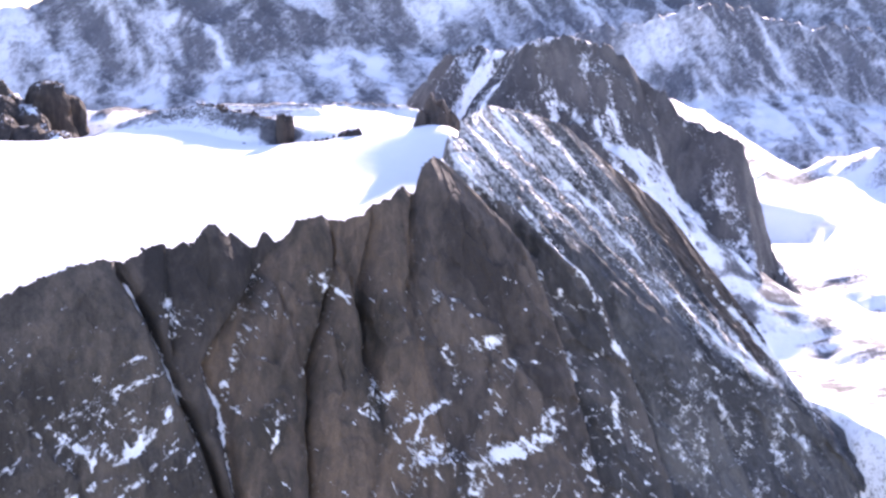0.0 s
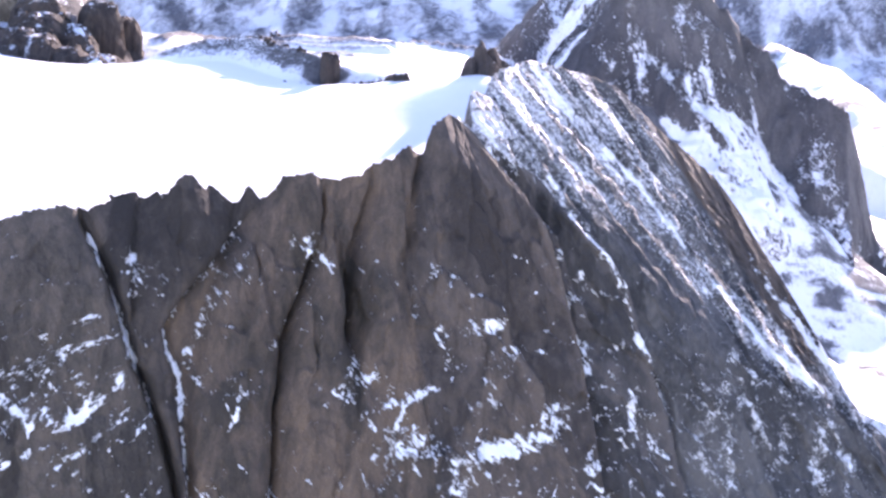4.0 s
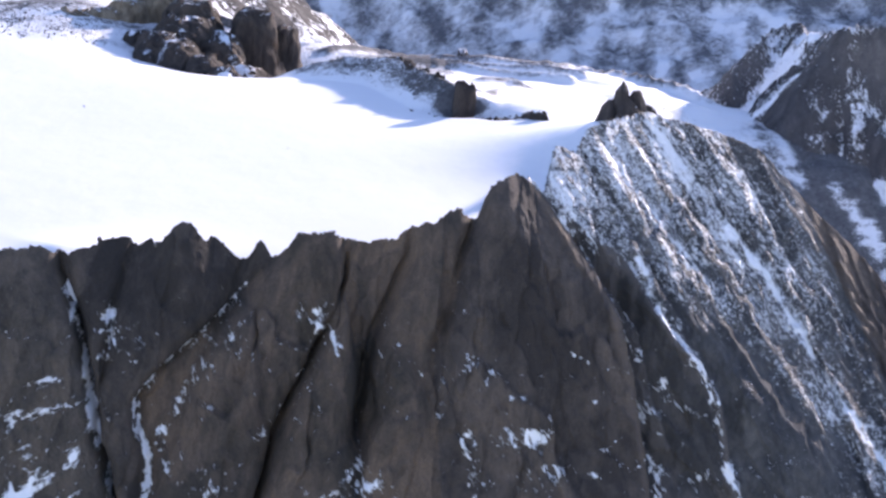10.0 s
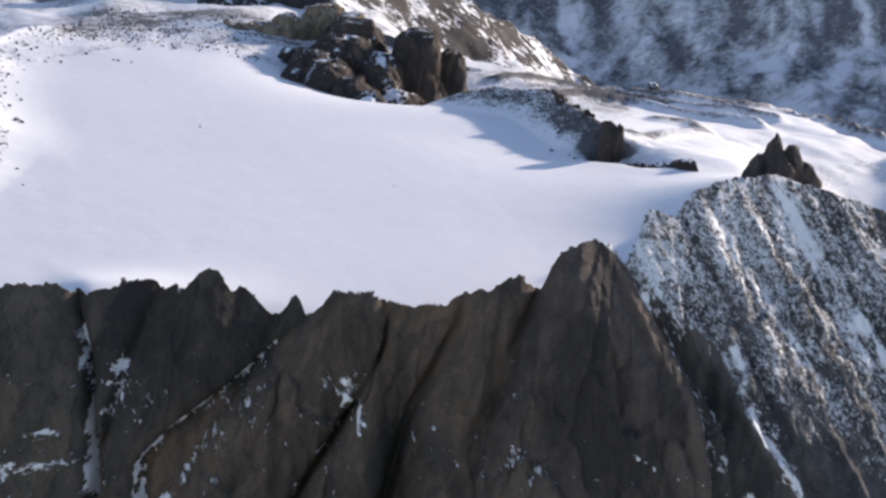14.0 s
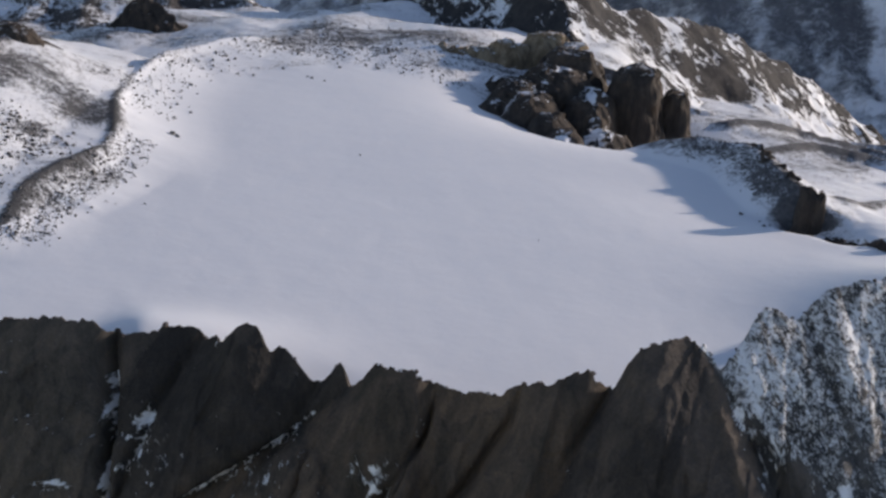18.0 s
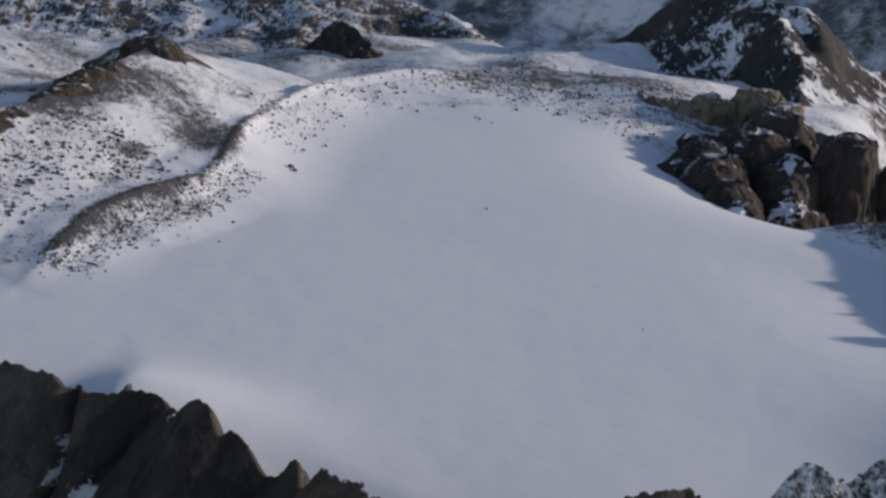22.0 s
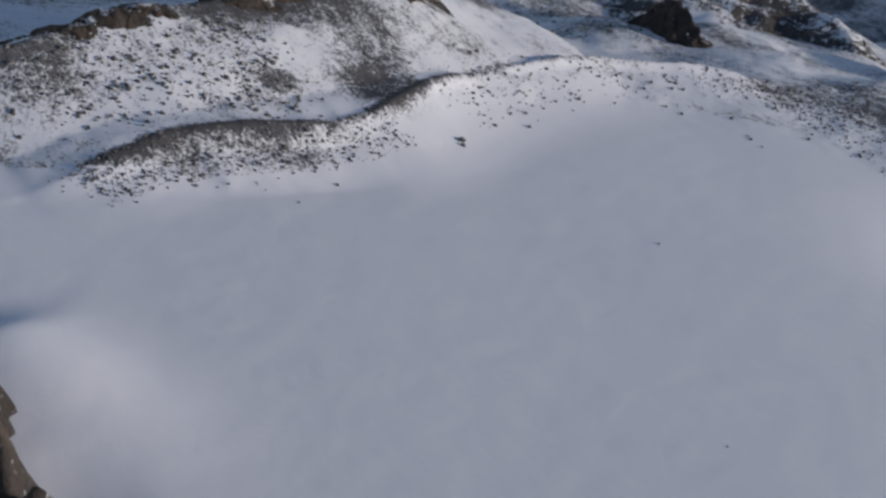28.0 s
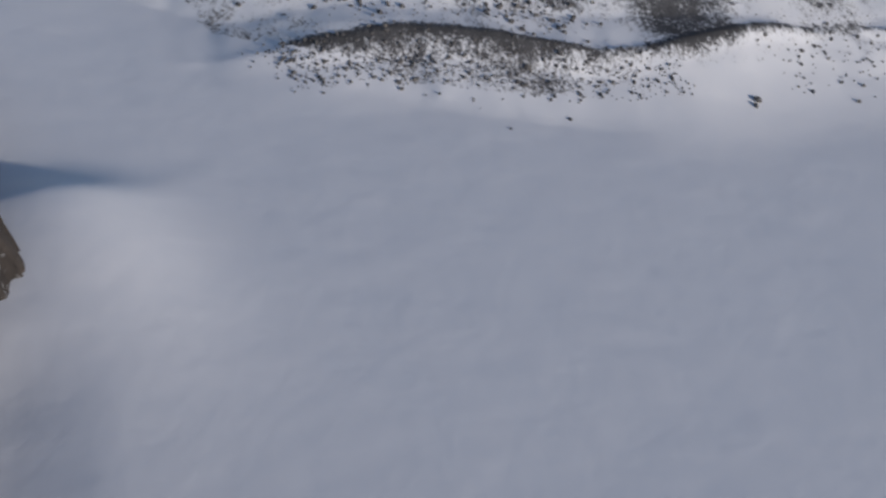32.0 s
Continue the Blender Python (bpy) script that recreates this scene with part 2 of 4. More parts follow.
def grid_faces(nu, nv):
    i, j = np.meshgrid(np.arange(nu - 1), np.arange(nv - 1), indexing="ij")
    a = (i * nv + j).ravel()
    f = np.stack([a, a + nv, a + nv + 1, a + 1], 1)
    return f


def sub_mesh(name, verts, faces, keep, material, parent, snow, label="", tone=None):
    f = faces[keep]
    ids, inv = np.unique(f, return_inverse=True)
    return mesh_object(name, verts[ids], inv.reshape(f.shape), material, parent, snow[ids], label, tone=None if tone is None else tone[ids])


# ---- the ground: frozen lake, moraine, plateau, valleys ----
LAKE = -14.0
MORAINE = [(-88, -290, 0), (-98, -264, 4), (-105, -246, 9), (-116, -212, 15), (-117, -172, 16), (-118, -128, 16), (-129, -97, 17), (-158, -44, 18), (-182, 20, 15), (-202, 108, 14), (-188, 190, 11), (-168, 240, 8), (-125, 280, 5), (-70, 294, 1)]
HILL = [(-170, -292, 24), (-195, -216, 33), (-211, -172, 36), (-219, -127, 38), (-232, -79, 41), (-248, -23, 43), (-285, 25, 30)]
SCREE = [(-168, -275, 0), (-160, -240, 0), (-160, -205, 0), (-160, -165, 0), (-158, -130, 0)]
LOBE = [(-208, -150, 0), (-214, -122, 0), (-214, -83, 0), (-206, -64, 0), (-188, -60, 0), (-166, -72, 0), (-147, -88, 0)]
LIP = [(150, 200, -42), (168, 142, -22), (192, 110, -9), (224, 98, -6), (240, 73, -6.5), (250, 52, -7.5), (260, 31, -8), (271, 8, -9)]
SCOOP = [(266, -4, 0), (284, -9, 0), (297, -23, 0)]
TERRACE = [[(290, 60, 3), (325, 130, 4), (360, 190, 5), (352, 224, 5), (324, 216, 4)], [(227, 260, 6), (263, 310, 8), (306, 322, 8), (342, 300, 8), (418, 285, 9)], [(300, 452, 5), (351, 440, 9), (407, 441, 11), (479, 460, 13), (515, 355, 12), (540, 305, 11), (557, 278, 8)], [(190, 330, 5), (240, 400, 8), (300, 420, 10), (360, 380, 8), (440, 330, 8)]]
SHELF = [(1640, 1500, 10), (1600, 1180, 22), (1520, 960, 20), (1475, 780, 26), (1500, 730, 14), (1590, 735, 24), (1640, 640, 34), (1690, 560, 20), (1800, 420, 22), (2100, 150, 20)]
RIM_X, RIM_Y = [230, 351, 407, 479, 515, 540, 557, 720], [455, 440, 441, 460, 355, 305, 278, 200]
# the crest of the front ridge in plan, for the edge of the snow behind it
EDGE_X = [-400, 232, 245, 272, 300, 330, 382, 410, 440, 470, 490, 510, 560, 640]
EDGE_Y = [-374, -372, -358, -321, -298, -276, -258, -252, -284, -294, -330, -425, -450, -470]


def lake_level(x, y):
    z = LAKE - 39 * np.exp(-(((x - 118) / 92) ** 2 + ((y - 222) / 92) ** 2))
    # it falls a little towards the rocky lip, with a scoop at the foot of the end tower
    return z - 5.5 * np.exp(-(((x - 230) / 70) ** 2 + ((y - 5) / 70) ** 2)) - 8 * gauss(along(x, y, SCOOP)[0], 11)


def base_height(x, y):
    """The smooth land without the rock masses."""
    z = lake_level(x, y)
    # wind-blown drifts at the foot of the ridge
    u, v = (x - 22) * 0.93 + (y + 338) * 0.37, -(x - 22) * 0.37 + (y + 338) * 0.93
    z = z + 9.0 * np.where(u < 0, np.exp(-(u / 17) ** 2), np.exp(-(u / 52) ** 2)) * gauss(v, 30)
    z = z - 3.2 * step(-318, -358, y) * step(72, 108, x) * step(300, 250, x)
    # the snow climbs to the crest in the south-east corner
    ey = np.interp(x, EDGE_X, EDGE_Y)
    z = z + 4 * step(90, 0, y - ey) * step(245, 300, x) * step(480, 400, x)
    # the snow saddle under the spire
    z = z + 25 * np.exp(-(((x - 356) / 66) ** 2 + ((y + 142) / 66) ** 2))
    # moraine
    d, h, side = along(x, y, MORAINE)
    north_part = step(-150, -90, y)
    trough = 0.93 * step(-350, -258, y) * step(110, 60, d) * step(120, 30, y)
    prof = np.where(side > 0, np.maximum(np.clip(1 - d / 20, 0, 1), trough), north_part * (0.12 * np.clip(1 - d / 7, 0, 1) + 0.88 * np.clip(1 - d / 72, 0, 1) ** 2.2) + (1 - north_part) * (0.35 * np.clip(1 - d / 12, 0, 1) + 0.65 * np.clip(1 - d / 44, 0, 1) ** 1.4))
    bench = 11 * step(0, 170, y - (225 + 0.30 * (x + 80))) * step(10, -50, x) * step(-215, -165, x) * step(560, 400, y)
    z = z + np.maximum(h * prof, bench)
    # the hollow between the moraine and the hill is filled with snow
    z = np.where(side > 0, np.maximum(z, LAKE + np.interp(y, [-300, -262, -236, -205, -170, -60, 0, 90], [0, 1.5, 6, 10, 12, 14, 14, 0]) * step(150, 70, d)), z)
    # west: a lower plateau, then a far valley
    z = z - 16 * step(-190, -300, x) * step(40, 200, y) - 34 * step(-300, -480, x) - 330 * step(-700, -1500, x)
    # the hill beyond the moraine
    d, h, side = along(x, y, HILL)
    hill = LAKE + h * step(-345, -262, y) * np.where(side < 0, np.clip(1 - d / np.interp(y, [-300, -200], [40, 118]), 0, 1), np.clip(1 - d / 62, 0, 1))
    z = np.where(d < np.where(side < 0, 118, 62), np.maximum(z, hill), z)
    # rocky lip at the outflow
    d, h, side = along(x, y, LIP)
    z = np.where(d < 44, np.maximum(z, z + (h + 5 - z) * np.clip(1 - np.maximum(d - 1, 0) / 32, 0, 1) * step(-2, 13, y)), z)
    for line in TERRACE:
        d, h, side = along(x, y, line)
        z = z + h * np.clip(1 - d / 14, 0, 1)
    # north-east of the lip the land falls away
    out = np.maximum(0.66 * (x - 240) + 0.75 * (y - 70), 0)
    z = z - step(0, 60, out) * step(100, 190, x + 0.1 * y) * (6 + 0.16 * np.minimum(out, 900))
    # past the terrace's rim it drops
    rim = y - np.interp(x, RIM_X, RIM_Y)
    z = z - 130 * step(14, 150, rim) * step(230, 300, x) * step(720, 600, x)
    z = z - 20 * step(330, 520, y) - 60 * step(520, 900, y) - 200 * step(850, 1500, y)
    # east: down into the big valley
    north = step(-120, 260, y)
    z = z - (1 - north) * (150 * step(350, 540, x) + 90 * step(500, 760, x) + 50 * step(760, 1300, x)) - north * 190 * step(640, 1050, x + 0.1 * np.minimum(y, 500))
    # the snow bowl under the peak
    z = z + 36 * np.exp(-(((x - 745) / 140) ** 2 + ((y - 60) / 100) ** 2))
    # the floor of the far valleys
    far = step(1300, 2100, np.hypot(x, y))
    z = z * (1 - far) - 620 * far
    # a snowy shelf beyond the peak, with a rocky rim
    d, h, side = along(x, y, SHELF)
    shelf = np.where(side <= 0, -338 + h * np.clip(1 - d / 70, 0, 1) ** 1.5 - 420 * np.maximum(step(1330, 1150, x), step(1350, 1650, y)), -338 + h - 0.6 * d)
    z = np.maximum(z, shelf)
    # south of the wall, out of view: rough scree slopes far below
    return z - step(2, -14, y - ey) * step(545, 440, x) * (380 + 0.12 * np.maximum(ey - 180 - y, 0) - 24 * fbm(x / 150, y / 110, 0.8, 4, 25))


def ground_height(x, y):
    z = base_height(x, y)
    on_lake = lake_mask(x, y, 45)
    rough = 1 - on_lake
    dist = step(700, 2500, np.hypot(x, y))
    z = z + rough * (fbm(x / 60, y / 60, 0, 4, 3) * 2.4 + ridged(x / 26, y / 26, 0.5, 3, 9) * 1.6 - 0.9)
    z = z + rough * step(250, 700, np.hypot(x - 50, y + 80)) * (fbm(x / 160, y / 160, 2, 5, 13) * 16)
    z = z + on_lake * fbm(x / 130, y / 100, 1, 2, 5) * 0.5
    z = z + on_lake * step(-200, -330, y) * fbm(x / 75, y / 60, 1, 2, 15) * 0.2 + on_lake * (fbm(x / 9, y / 14, 1, 2, 16) * 0.075 + fbm(x / 4, y / 5, 1, 2, 17) * 0.03)
    return z + dist * fbm(x / 500, y / 500, 4, 5, 23) * 60


def lake_mask(x, y, soft=10):
    """1 on the smooth snow of the lake."""
    west = step(-4 - soft * 0.6, soft, x - np.interp(y, [-420, -345, -284, -226, -158, -100, -10, 54, 125, 192, 235], [-420, -250, -112, -87, -88, -112, -152, -176, -158, -108, -40]))
    north = step(4 + soft * 0.6, -soft, y - np.interp(x, [-178, -156, -124, -31, 10, 60, 122, 160, 190, 236, 270, 330], [54, 120, 192, 232, 205, 185, 195, 180, 118, 52, -8, -60]))
    return west * north * step(360, 335, x) * step(-22, -6, y - np.interp(x, EDGE_X, EDGE_Y))


def cross_lines(lo, hi, fine_lo, fine_hi, fine, growth=1.075):
    a = list(np.arange(fine_lo, fine_hi + fine / 2, fine))
    s = fine
    while a[-1] < hi:
        s *= growth
        a.append(a[-1] + s)
    s = fine
    b = [a[0]]
    while b[-1] > lo:
        s *= growth
        b.append(b[-1] - s)
    return np.array(b[:0:-1] + a)


gx = cross_lines(-5200, 5600, -300, 345, 2.1, 1.032)
gy = cross_lines(-2600, 5200, -385, 330, 2.2, 1.032)
GX, GY = np.meshgrid(gx, gy, indexing="ij")
GZ = ground_height(GX, GY)


def snow_cover(x, y, z):
    """How surely snow lies on the open land, 0 to 1."""
    lk = lake_mask(x, y)
    s = np.full(np.shape(x), 0.78)
    d, h, side = along(x, y, MORAINE)
    # scree on the moraine's crest and flanks
    w = np.interp(y, [-250, -180, -30], [5.5, 5.0, 3.6])
    s = s - 0.29 * step(w + 9, w - 3.5, d) * ((side <= 0) | (d < 3.5)) * step(20, -30, y) - 0.22 * step(4, 1.0, d) * step(170, 60, y) - 0.17 * step(34, 18, d) * step(-90, -140, y) * (side <= 0)
    # bench north of the lake
    bn = step(-15, 40, y - (205 + 0.30 * (x + 80))) * step(90, 20, x) * step(-230, -160, x) * step(400, 320, y)
    # lines of stones that follow the shore
    across, run = y - (205 + 0.30 * (x + 80)), x + 0.3 * y
    rows = ridged(across / 9 + 0.5 * fbm(x / 40, y / 40, 0.6, 2, 48), run / 130, 0.3, 2, 49)
    s = s - 0.05 * bn - 0.17 * bn * step(0.62, 0.84, rows)
    # hill with scree
    west = (side > 0) | (d > 60)
    d, h, side = along(x, y, HILL)
    hw = (fbm(x / 30, y / 30, 3, 3, 44) + 0.2) * step(110, 80, d) * west
    s = s - 0.09 * step(110, 80, d) * west - 0.10 * np.clip(hw, 0, 0.8) - 0.20 * step(12, 4, d)
    wob = 7 * fbm(x / 16, y / 16, 2, 3, 47)
    s = s - 0.15 * step(36, 10, along(x, y, SCREE)[0] + wob) * west - 0.29 * step(25, 8, along(x, y, LOBE)[0] + wob) - 0.30 * step(15, 5, np.hypot((x + 160) / 0.8, y + 136) + wob)
    s = s - 0.12 * step(30, 10, np.hypot((x + 222) / 1.0, (y + 88) / 1.6) + wob)
    s = s - 0.10 * gauss(np.hypot(x - 80, y - 230) - 60, 28)
    d, h, side = along(x, y, LIP)
    lee = np.where(side < 0, step(27, 8, d + 1.5 * wob), step(12, 4, d)) * step(-6, 12, y)
    s = s - 0.35 * lee
    lk = lk * (d > 26 + wob)
    for line in TERRACE:
        d, h, side = along(x, y, line)
        s = s - 0.44 * step(12, 4, d)
    s = s - 0.14 * step(300, 420, np.hypot(x - 30, y + 60)) - 0.04 * step(-330, -400, x) + 0.12 * step(320, 370, y) * step(60, 20, x) * step(-260, -200, x)
    # clean snow on the terrace and in the valley under the peak
    s = s + 0.26 * step(285, 335, x) * step(1300, 1100, x) * step(620, 520, y)
    # broken rock in the big valley, with clean snow between
    d = along(x, y, SHELF)[0]
    s = s + 0.25 * step(1100, 1300, x) * step(1800, 1600, x) * step(1500, 1200, y) - 0.62 * step(-0.2, 0.4, fbm(x / 70, y / 50, 0.4, 3, 43)) * step(130, 30, d)
    stony = step(520, 620, x) * step(300, 200, y) * step(1300, 1000, x)
    s = s - stony * (0.10 + 0.60 * step(-0.12, 0.42, fbm(x / 27, y / 24, 0.4, 4, 45, 0.6)))
    # the foot of the peak: rock with snow in its hollows
    rocky = step(-210, -140, z) * step(560, 620, x) * step(930, 850, x) * step(280, 210, y)
    s = s - rocky * (0.08 + 0.85 * step(-0.16, 0.12, fbm(x / 16, y / 40, 0.8, 4, 46, 0.6)))
    s = s + 0.26 * fbm(x / 42, y / 42, 7, 4, 41)
    # unseen ground under the cliff made bare rock, to bounce less light
    s = s - 0.6 * step(-375, -400, y) * step(560, 470, x)
    # steep ground is bare
    sl = np.hypot(np.gradient(z, axis=0) / np.gradient(x, axis=0), np.gradient(z, axis=1) / np.gradient(y, axis=1))
    d = along(x, y, MORAINE)[0]
    s = s - 0.5 * step(0.6, 1.2, sl) * step(30, 45, d) * step(430, 330, x)
    return np.where(lk > 0.4, 1.3, np.clip(s, 0.12, 1.2))


# darker gravel on the moraine's crest and in the hill's scree
gravel = -0.15 * gauss(along(GX, GY, MORAINE)[0], 8) * step(60, -20, GY) - 0.07 * step(26, 10, along(GX, GY, LOBE)[0]) - 0.06 * step(22, 8, along(GX, GY, LIP)[0])
ground = mesh_object("ground", np.stack([GX, GY, GZ], -1).reshape(-1, 3), grid_faces(len(gx), len(gy)), GROUND, None, snow_cover(GX, GY, GZ).ravel(), tone=gravel.ravel())
tagged(ground, "snow-covered frozen lake, moraine and stony plateau", "ground", kind="structure")


# ---- the front ridge: a brown cliff with pillars, clefts and a snow-dusted flank ----
CREST = [(-300, -60), (-130, -14), (-80, -9), (-49, -6), (-20, 2), (-3, 6.5), (11, 7.5), (17, 6.5), (21, 3), (25, 2), (32, 4.3), (44, 8), (53, 9), (56, 7.5), (59, 4), (64, 9), (67, 9.8), (68.5, 7), (74, 14), (80, 20), (83, 21.4), (86.5, 17.8), (91, 12.8), (93, 10.5), (95.5, 12.6), (97, 12), (103, 5), (109, 0), (112, 0.2), (114, 4), (117, 8.6), (120, 10.3), (121.5, 5), (123, 0.6), (126, 3), (131, 10.5), (135.5, 17), (137.3, 18), (139, 16), (141, 18), (152.5, 18.8), (155.5, 14.5), (160, 14.4), (165, 12.2),
         (172, 11.6), (184, 13.2), (190, 18.8), (200, 22.8), (206, 25), (211, 27.8), (215, 27), (218, 22.5), (222.5, 18.7), (225, 27.5), (228, 35), (232, 38.6), (238, 40.4), (245, 40.2), (250, 38.8), (254, 35.6), (258, 31), (261, 33), (265, 42), (269, 47.4), (273.5, 47), (278.5, 43), (282, 44), (287, 49.5), (292, 52), (301, 53.4), (312, 53), (330, 54), (350, 48), (382, 38), (406, 28)]
CREST_EAST = [(436, -3), (455, -18), (470, -32), (482, -52), (491, -82), (512, -156), (560, -206), (640, -300)]
CLEFTS = [  # (x, z) down each cleft, depth, width
    ([(22, 8), (23, -4), (33, -25), (36, -35), (40, -56), (43, -69), (49, -87), (55, -115), (62, -200)], 12, 2.0),
    ([(124, 2), (118, -4), (103, -20), (89, -30), (70, -45), (61, -55), (63, -70), (68, -81), (66, -99), (65, -124), (60, -200)], 4, 2.6),
    ([(160, 14), (158, -5), (154, -20), (145, -33), (132, -53), (123, -73), (116, -98), (110, -129), (102, -190)], 10, 1.2),
    ([(190, 16), (189, 6), (177, -18), (171, -28), (166, -52), (163, -73), (163, -88)], 6, 2.2),
    ([(222, 19), (216, 8), (211, -16), (201, -32), (200, -53), (202, -66)], 1.5, 1.6),
]
SLAB_EDGE = [(250, 37), (259, 29), (270, 15), (284, -4), (293, -19), (299, -44), (304, -78), (307, -121), (312, -300)]
RIB = [(252, 36), (261, 28), (273, 19), (286, 12), (302, -1), (314, -19), (321, -29), (336, -43), (345, -60), (350, -92), (360, -140), (376, -300)]
# rounded pillars that stand out from the wall: left edge, right edge, top, how soon it rounds off, how far it stands out, how flat
PILLARS = [
    ([(-90, 9), (-90, -200)], CLEFTS[0][0], 10, 20, 10, 8),
    ([(25, 4), (36, -25), (42, -52)], [(57, 8), (49, -16), (45, -35), (43, -52)], 12, 16, 7, 3),
    ([(60, 10), (51, -16), (47, -35), (43, -54), (45, -70), (53, -100), (58, -130), (60, -200)], [(110, 2), (103, -18), (88, -29), (69, -44), (60, -55), (62, -75), (63, -130), (62, -200)], 24, 16, 11, 2.2),
    ([(126, 4), (119, -4), (105, -20), (100, -30), (98, -60)], [(157, 16), (157, -5), (153, -20), (144, -33), (131, -53), (122, -73)], 22, 16, 9, 3),
    ([(105, -18), (91, -36), (85, -46), (79, -68), (72, -86), (68, -105), (66, -125), (62, -200)], [(117, -18), (121, -40), (122, -57), (123, -72), (116, -98), (110, -129), (102, -190)], -15, 17, 19, 2.6),
    ([(154.5, -13), (146, -33), (133, -53), (124, -73), (117, -98), (111, -129), (103, -190)], [(159, -13), (164, -47), (162, -70), (175, -90), (190, -130), (200, -190)], -11, 17, 24, 2.6),
    ([(191, 14), (190, 4), (178, -18), (172, -30), (167, -52), (164, -75), (165, -190)], [(221, 20), (215, 8), (210, -16), (200, -32), (200, -53), (202, -69), (205, -190)], 30, 16, 13, 2.4),
    ([(180, -24), (172, -48), (164, -75), (150, -95), (140, -130), (130, -190)], [(188, -24), (198, -49), (204, -69), (222, -90), (235, -130), (240, -190)], -22, 20, 18, 2.4),
    ([(222, 22), (216, 8), (205, -12), (190, -42), (180, -80), (170, -190)], SLAB_EDGE, 46, 44, 16, 3.4),
]
# grooves down the snow-dusted flank, their depth and width
GROOVES = [([(283, 45), (290, 34), (303, 18), (310, 4), (318, -10), (330, -30)], 5, 3.2), ([(354, 44), (362, 26), (373, 14), (378, -2), (390, -20)], 3, 4.5), ([(318, 50), (328, 32), (340, 12), (352, -6), (366, -30), (380, -60)], 2.2, 4), ([(386, 34), (398, 8), (406, -14), (420, -36)], 3, 5), ([(296, 50), (304, 36), (313, 22), (326, 4), (340, -16)], 3, 3)]
# snow on ledges: x, z, half width, half height, how surely
LEDGES_WEST = [(-14, -66, 15, 5, 0.42), (5, -59, 14, 2.5, 0.34), (22, -56, 10, 2, 0.4), (18, -45, 9, 2, 0.36), (0, -52, 10, 2.5, 0.36), (33, -71, 5, 3, 0.4), (-24, -90, 12, 4, 0.32), (-22, -36, 12, 3, 0.27), (48, -22, 4, 6, 0.5), (46, -36, 4, 6, 0.5)]
LEDGES_MIDDLE = [(160, -84, 9, 5, 0.52), (172, -85, 5, 5, 0.45), (190, -98, 14, 3, 0.42), (143, -20, 5, 7, 0.5), (148, -15, 4, 3, 0.5), (203, -51, 2.5, 7, 0.45), (184, -118, 22, 8, 0.34), (106, -150, 8, 8, 0.5), (135, -95, 6, 2, 0.3)]
LEDGES_EAST = [(250, -127, 27, 4.5, 0.6), (282, -116, 10, 4, 0.52), (211, -138, 8, 8, 0.5), (218, -80, 4, 10, 0.42), (220, -35, 8, 3, 0.45), (240, -67, 12, 3, 0.4), (232, -66, 5, 5, 0.38), (252, -64, 5, 5, 0.38), (283, -58, 3, 4, 0.45), (336, -129, 2.5, 9, 0.6)]
# lines of snow in gullies: (x, z) downwards, half width, how surely
GULLIES_WEST = [([(-39, -71), (-28, -79), (-14, -92)], 1.3, 0.34), ([(-44, -112), (-32, -108), (-17, -103)], 1.4, 0.32), ([(-2, -111), (11, -123), (18, -131)], 1.2, 0.3), ([(-4, -95), (15, -88), (33, -77)], 1.6, 0.5), ([(-14, -116), (8, -105), (34, -92)], 1.2, 0.36), ([(87, -44), (79, -60), (70, -77)], 1.8, 0.42), ([(36, -40), (40, -52), (44, -74)], 1.5, 0.5)]
GULLIES_FLANK = [([(302, 42), (311, 27), (321, 15), (332, 2), (345, -11), (357, -28)], 1.0, 0.2), ([(334, 47), (346, 32), (362, 12), (376, -6)], 1.0, 0.2), ([(372, 0), (389, -20), (400, -40), (415, -64), (430, -86), (448, -113), (480, -135)], 1.0, 0.40), ([(332, 49), (343, 35), (352, 15), (360, 4), (372, -14)], 1.4, 0.16), ([(262, 40), (272, 24), (284, 8), (296, -8)], 1.2, 0.16), ([(389, 20), (397, -2), (408, -26)], 1.2, 0.14), ([(308, 0), (318, -22), (331, -39), (341, -56), (345, -84), (352, -98)], 1.7, 0.42), ([(470, -74), (480, -96), (499, -125), (520, -150)], 4, 0.5), ([(314, -92), (312, -105)], 1.2, 0.6)]
GULLIES_LOW = [([(411, -102), (403, -116), (397, -128), (380, -146)], 3, 0.22), ([(467, -154), (460, -169), (461, -186)], 4, 0.34), ([(336, -120), (346, -134), (348, -148)], 2.4, 0.24), ([(420, -136), (418, -156)], 3, 0.2), ([(440, -150), (432, -172)], 3, 0.2)]

cx = np.concatenate([np.linspace(-300, -60, 80, endpoint=False), np.linspace(-60, 360, 600, endpoint=False), np.linspace(360, 640, 250)])
NB, NF = 12, 330
crest_pts = CREST + CREST_EAST
cz = np.interp(cx, [p[0] for p in crest_pts], [p[1] for p in crest_pts])
jag = step(-130, -60, cx)
# weather has blunted the teeth
cz = np.convolve(np.pad(cz, 4, mode="edge"), np.array([1, 2, 3, 4, 4, 4, 3, 2, 1]) / 24.0, "valid")
cz = cz + jag * (0.5 * fbm(cx / 5.0, 0.3, 0.7, 3, 51) + 0.8 * facets(cx, cx * 0, 4.5, 9, 53)[0] + 0.5 * facets(cx, cx * 0, 1.9, 9, 54)[0]) * np.where(cx > 285, 0.7, 1.0)


def xline(z, line):
    a = line[::-1]
    return np.interp(z, [p[1] for p in a], [p[0] for p in a])


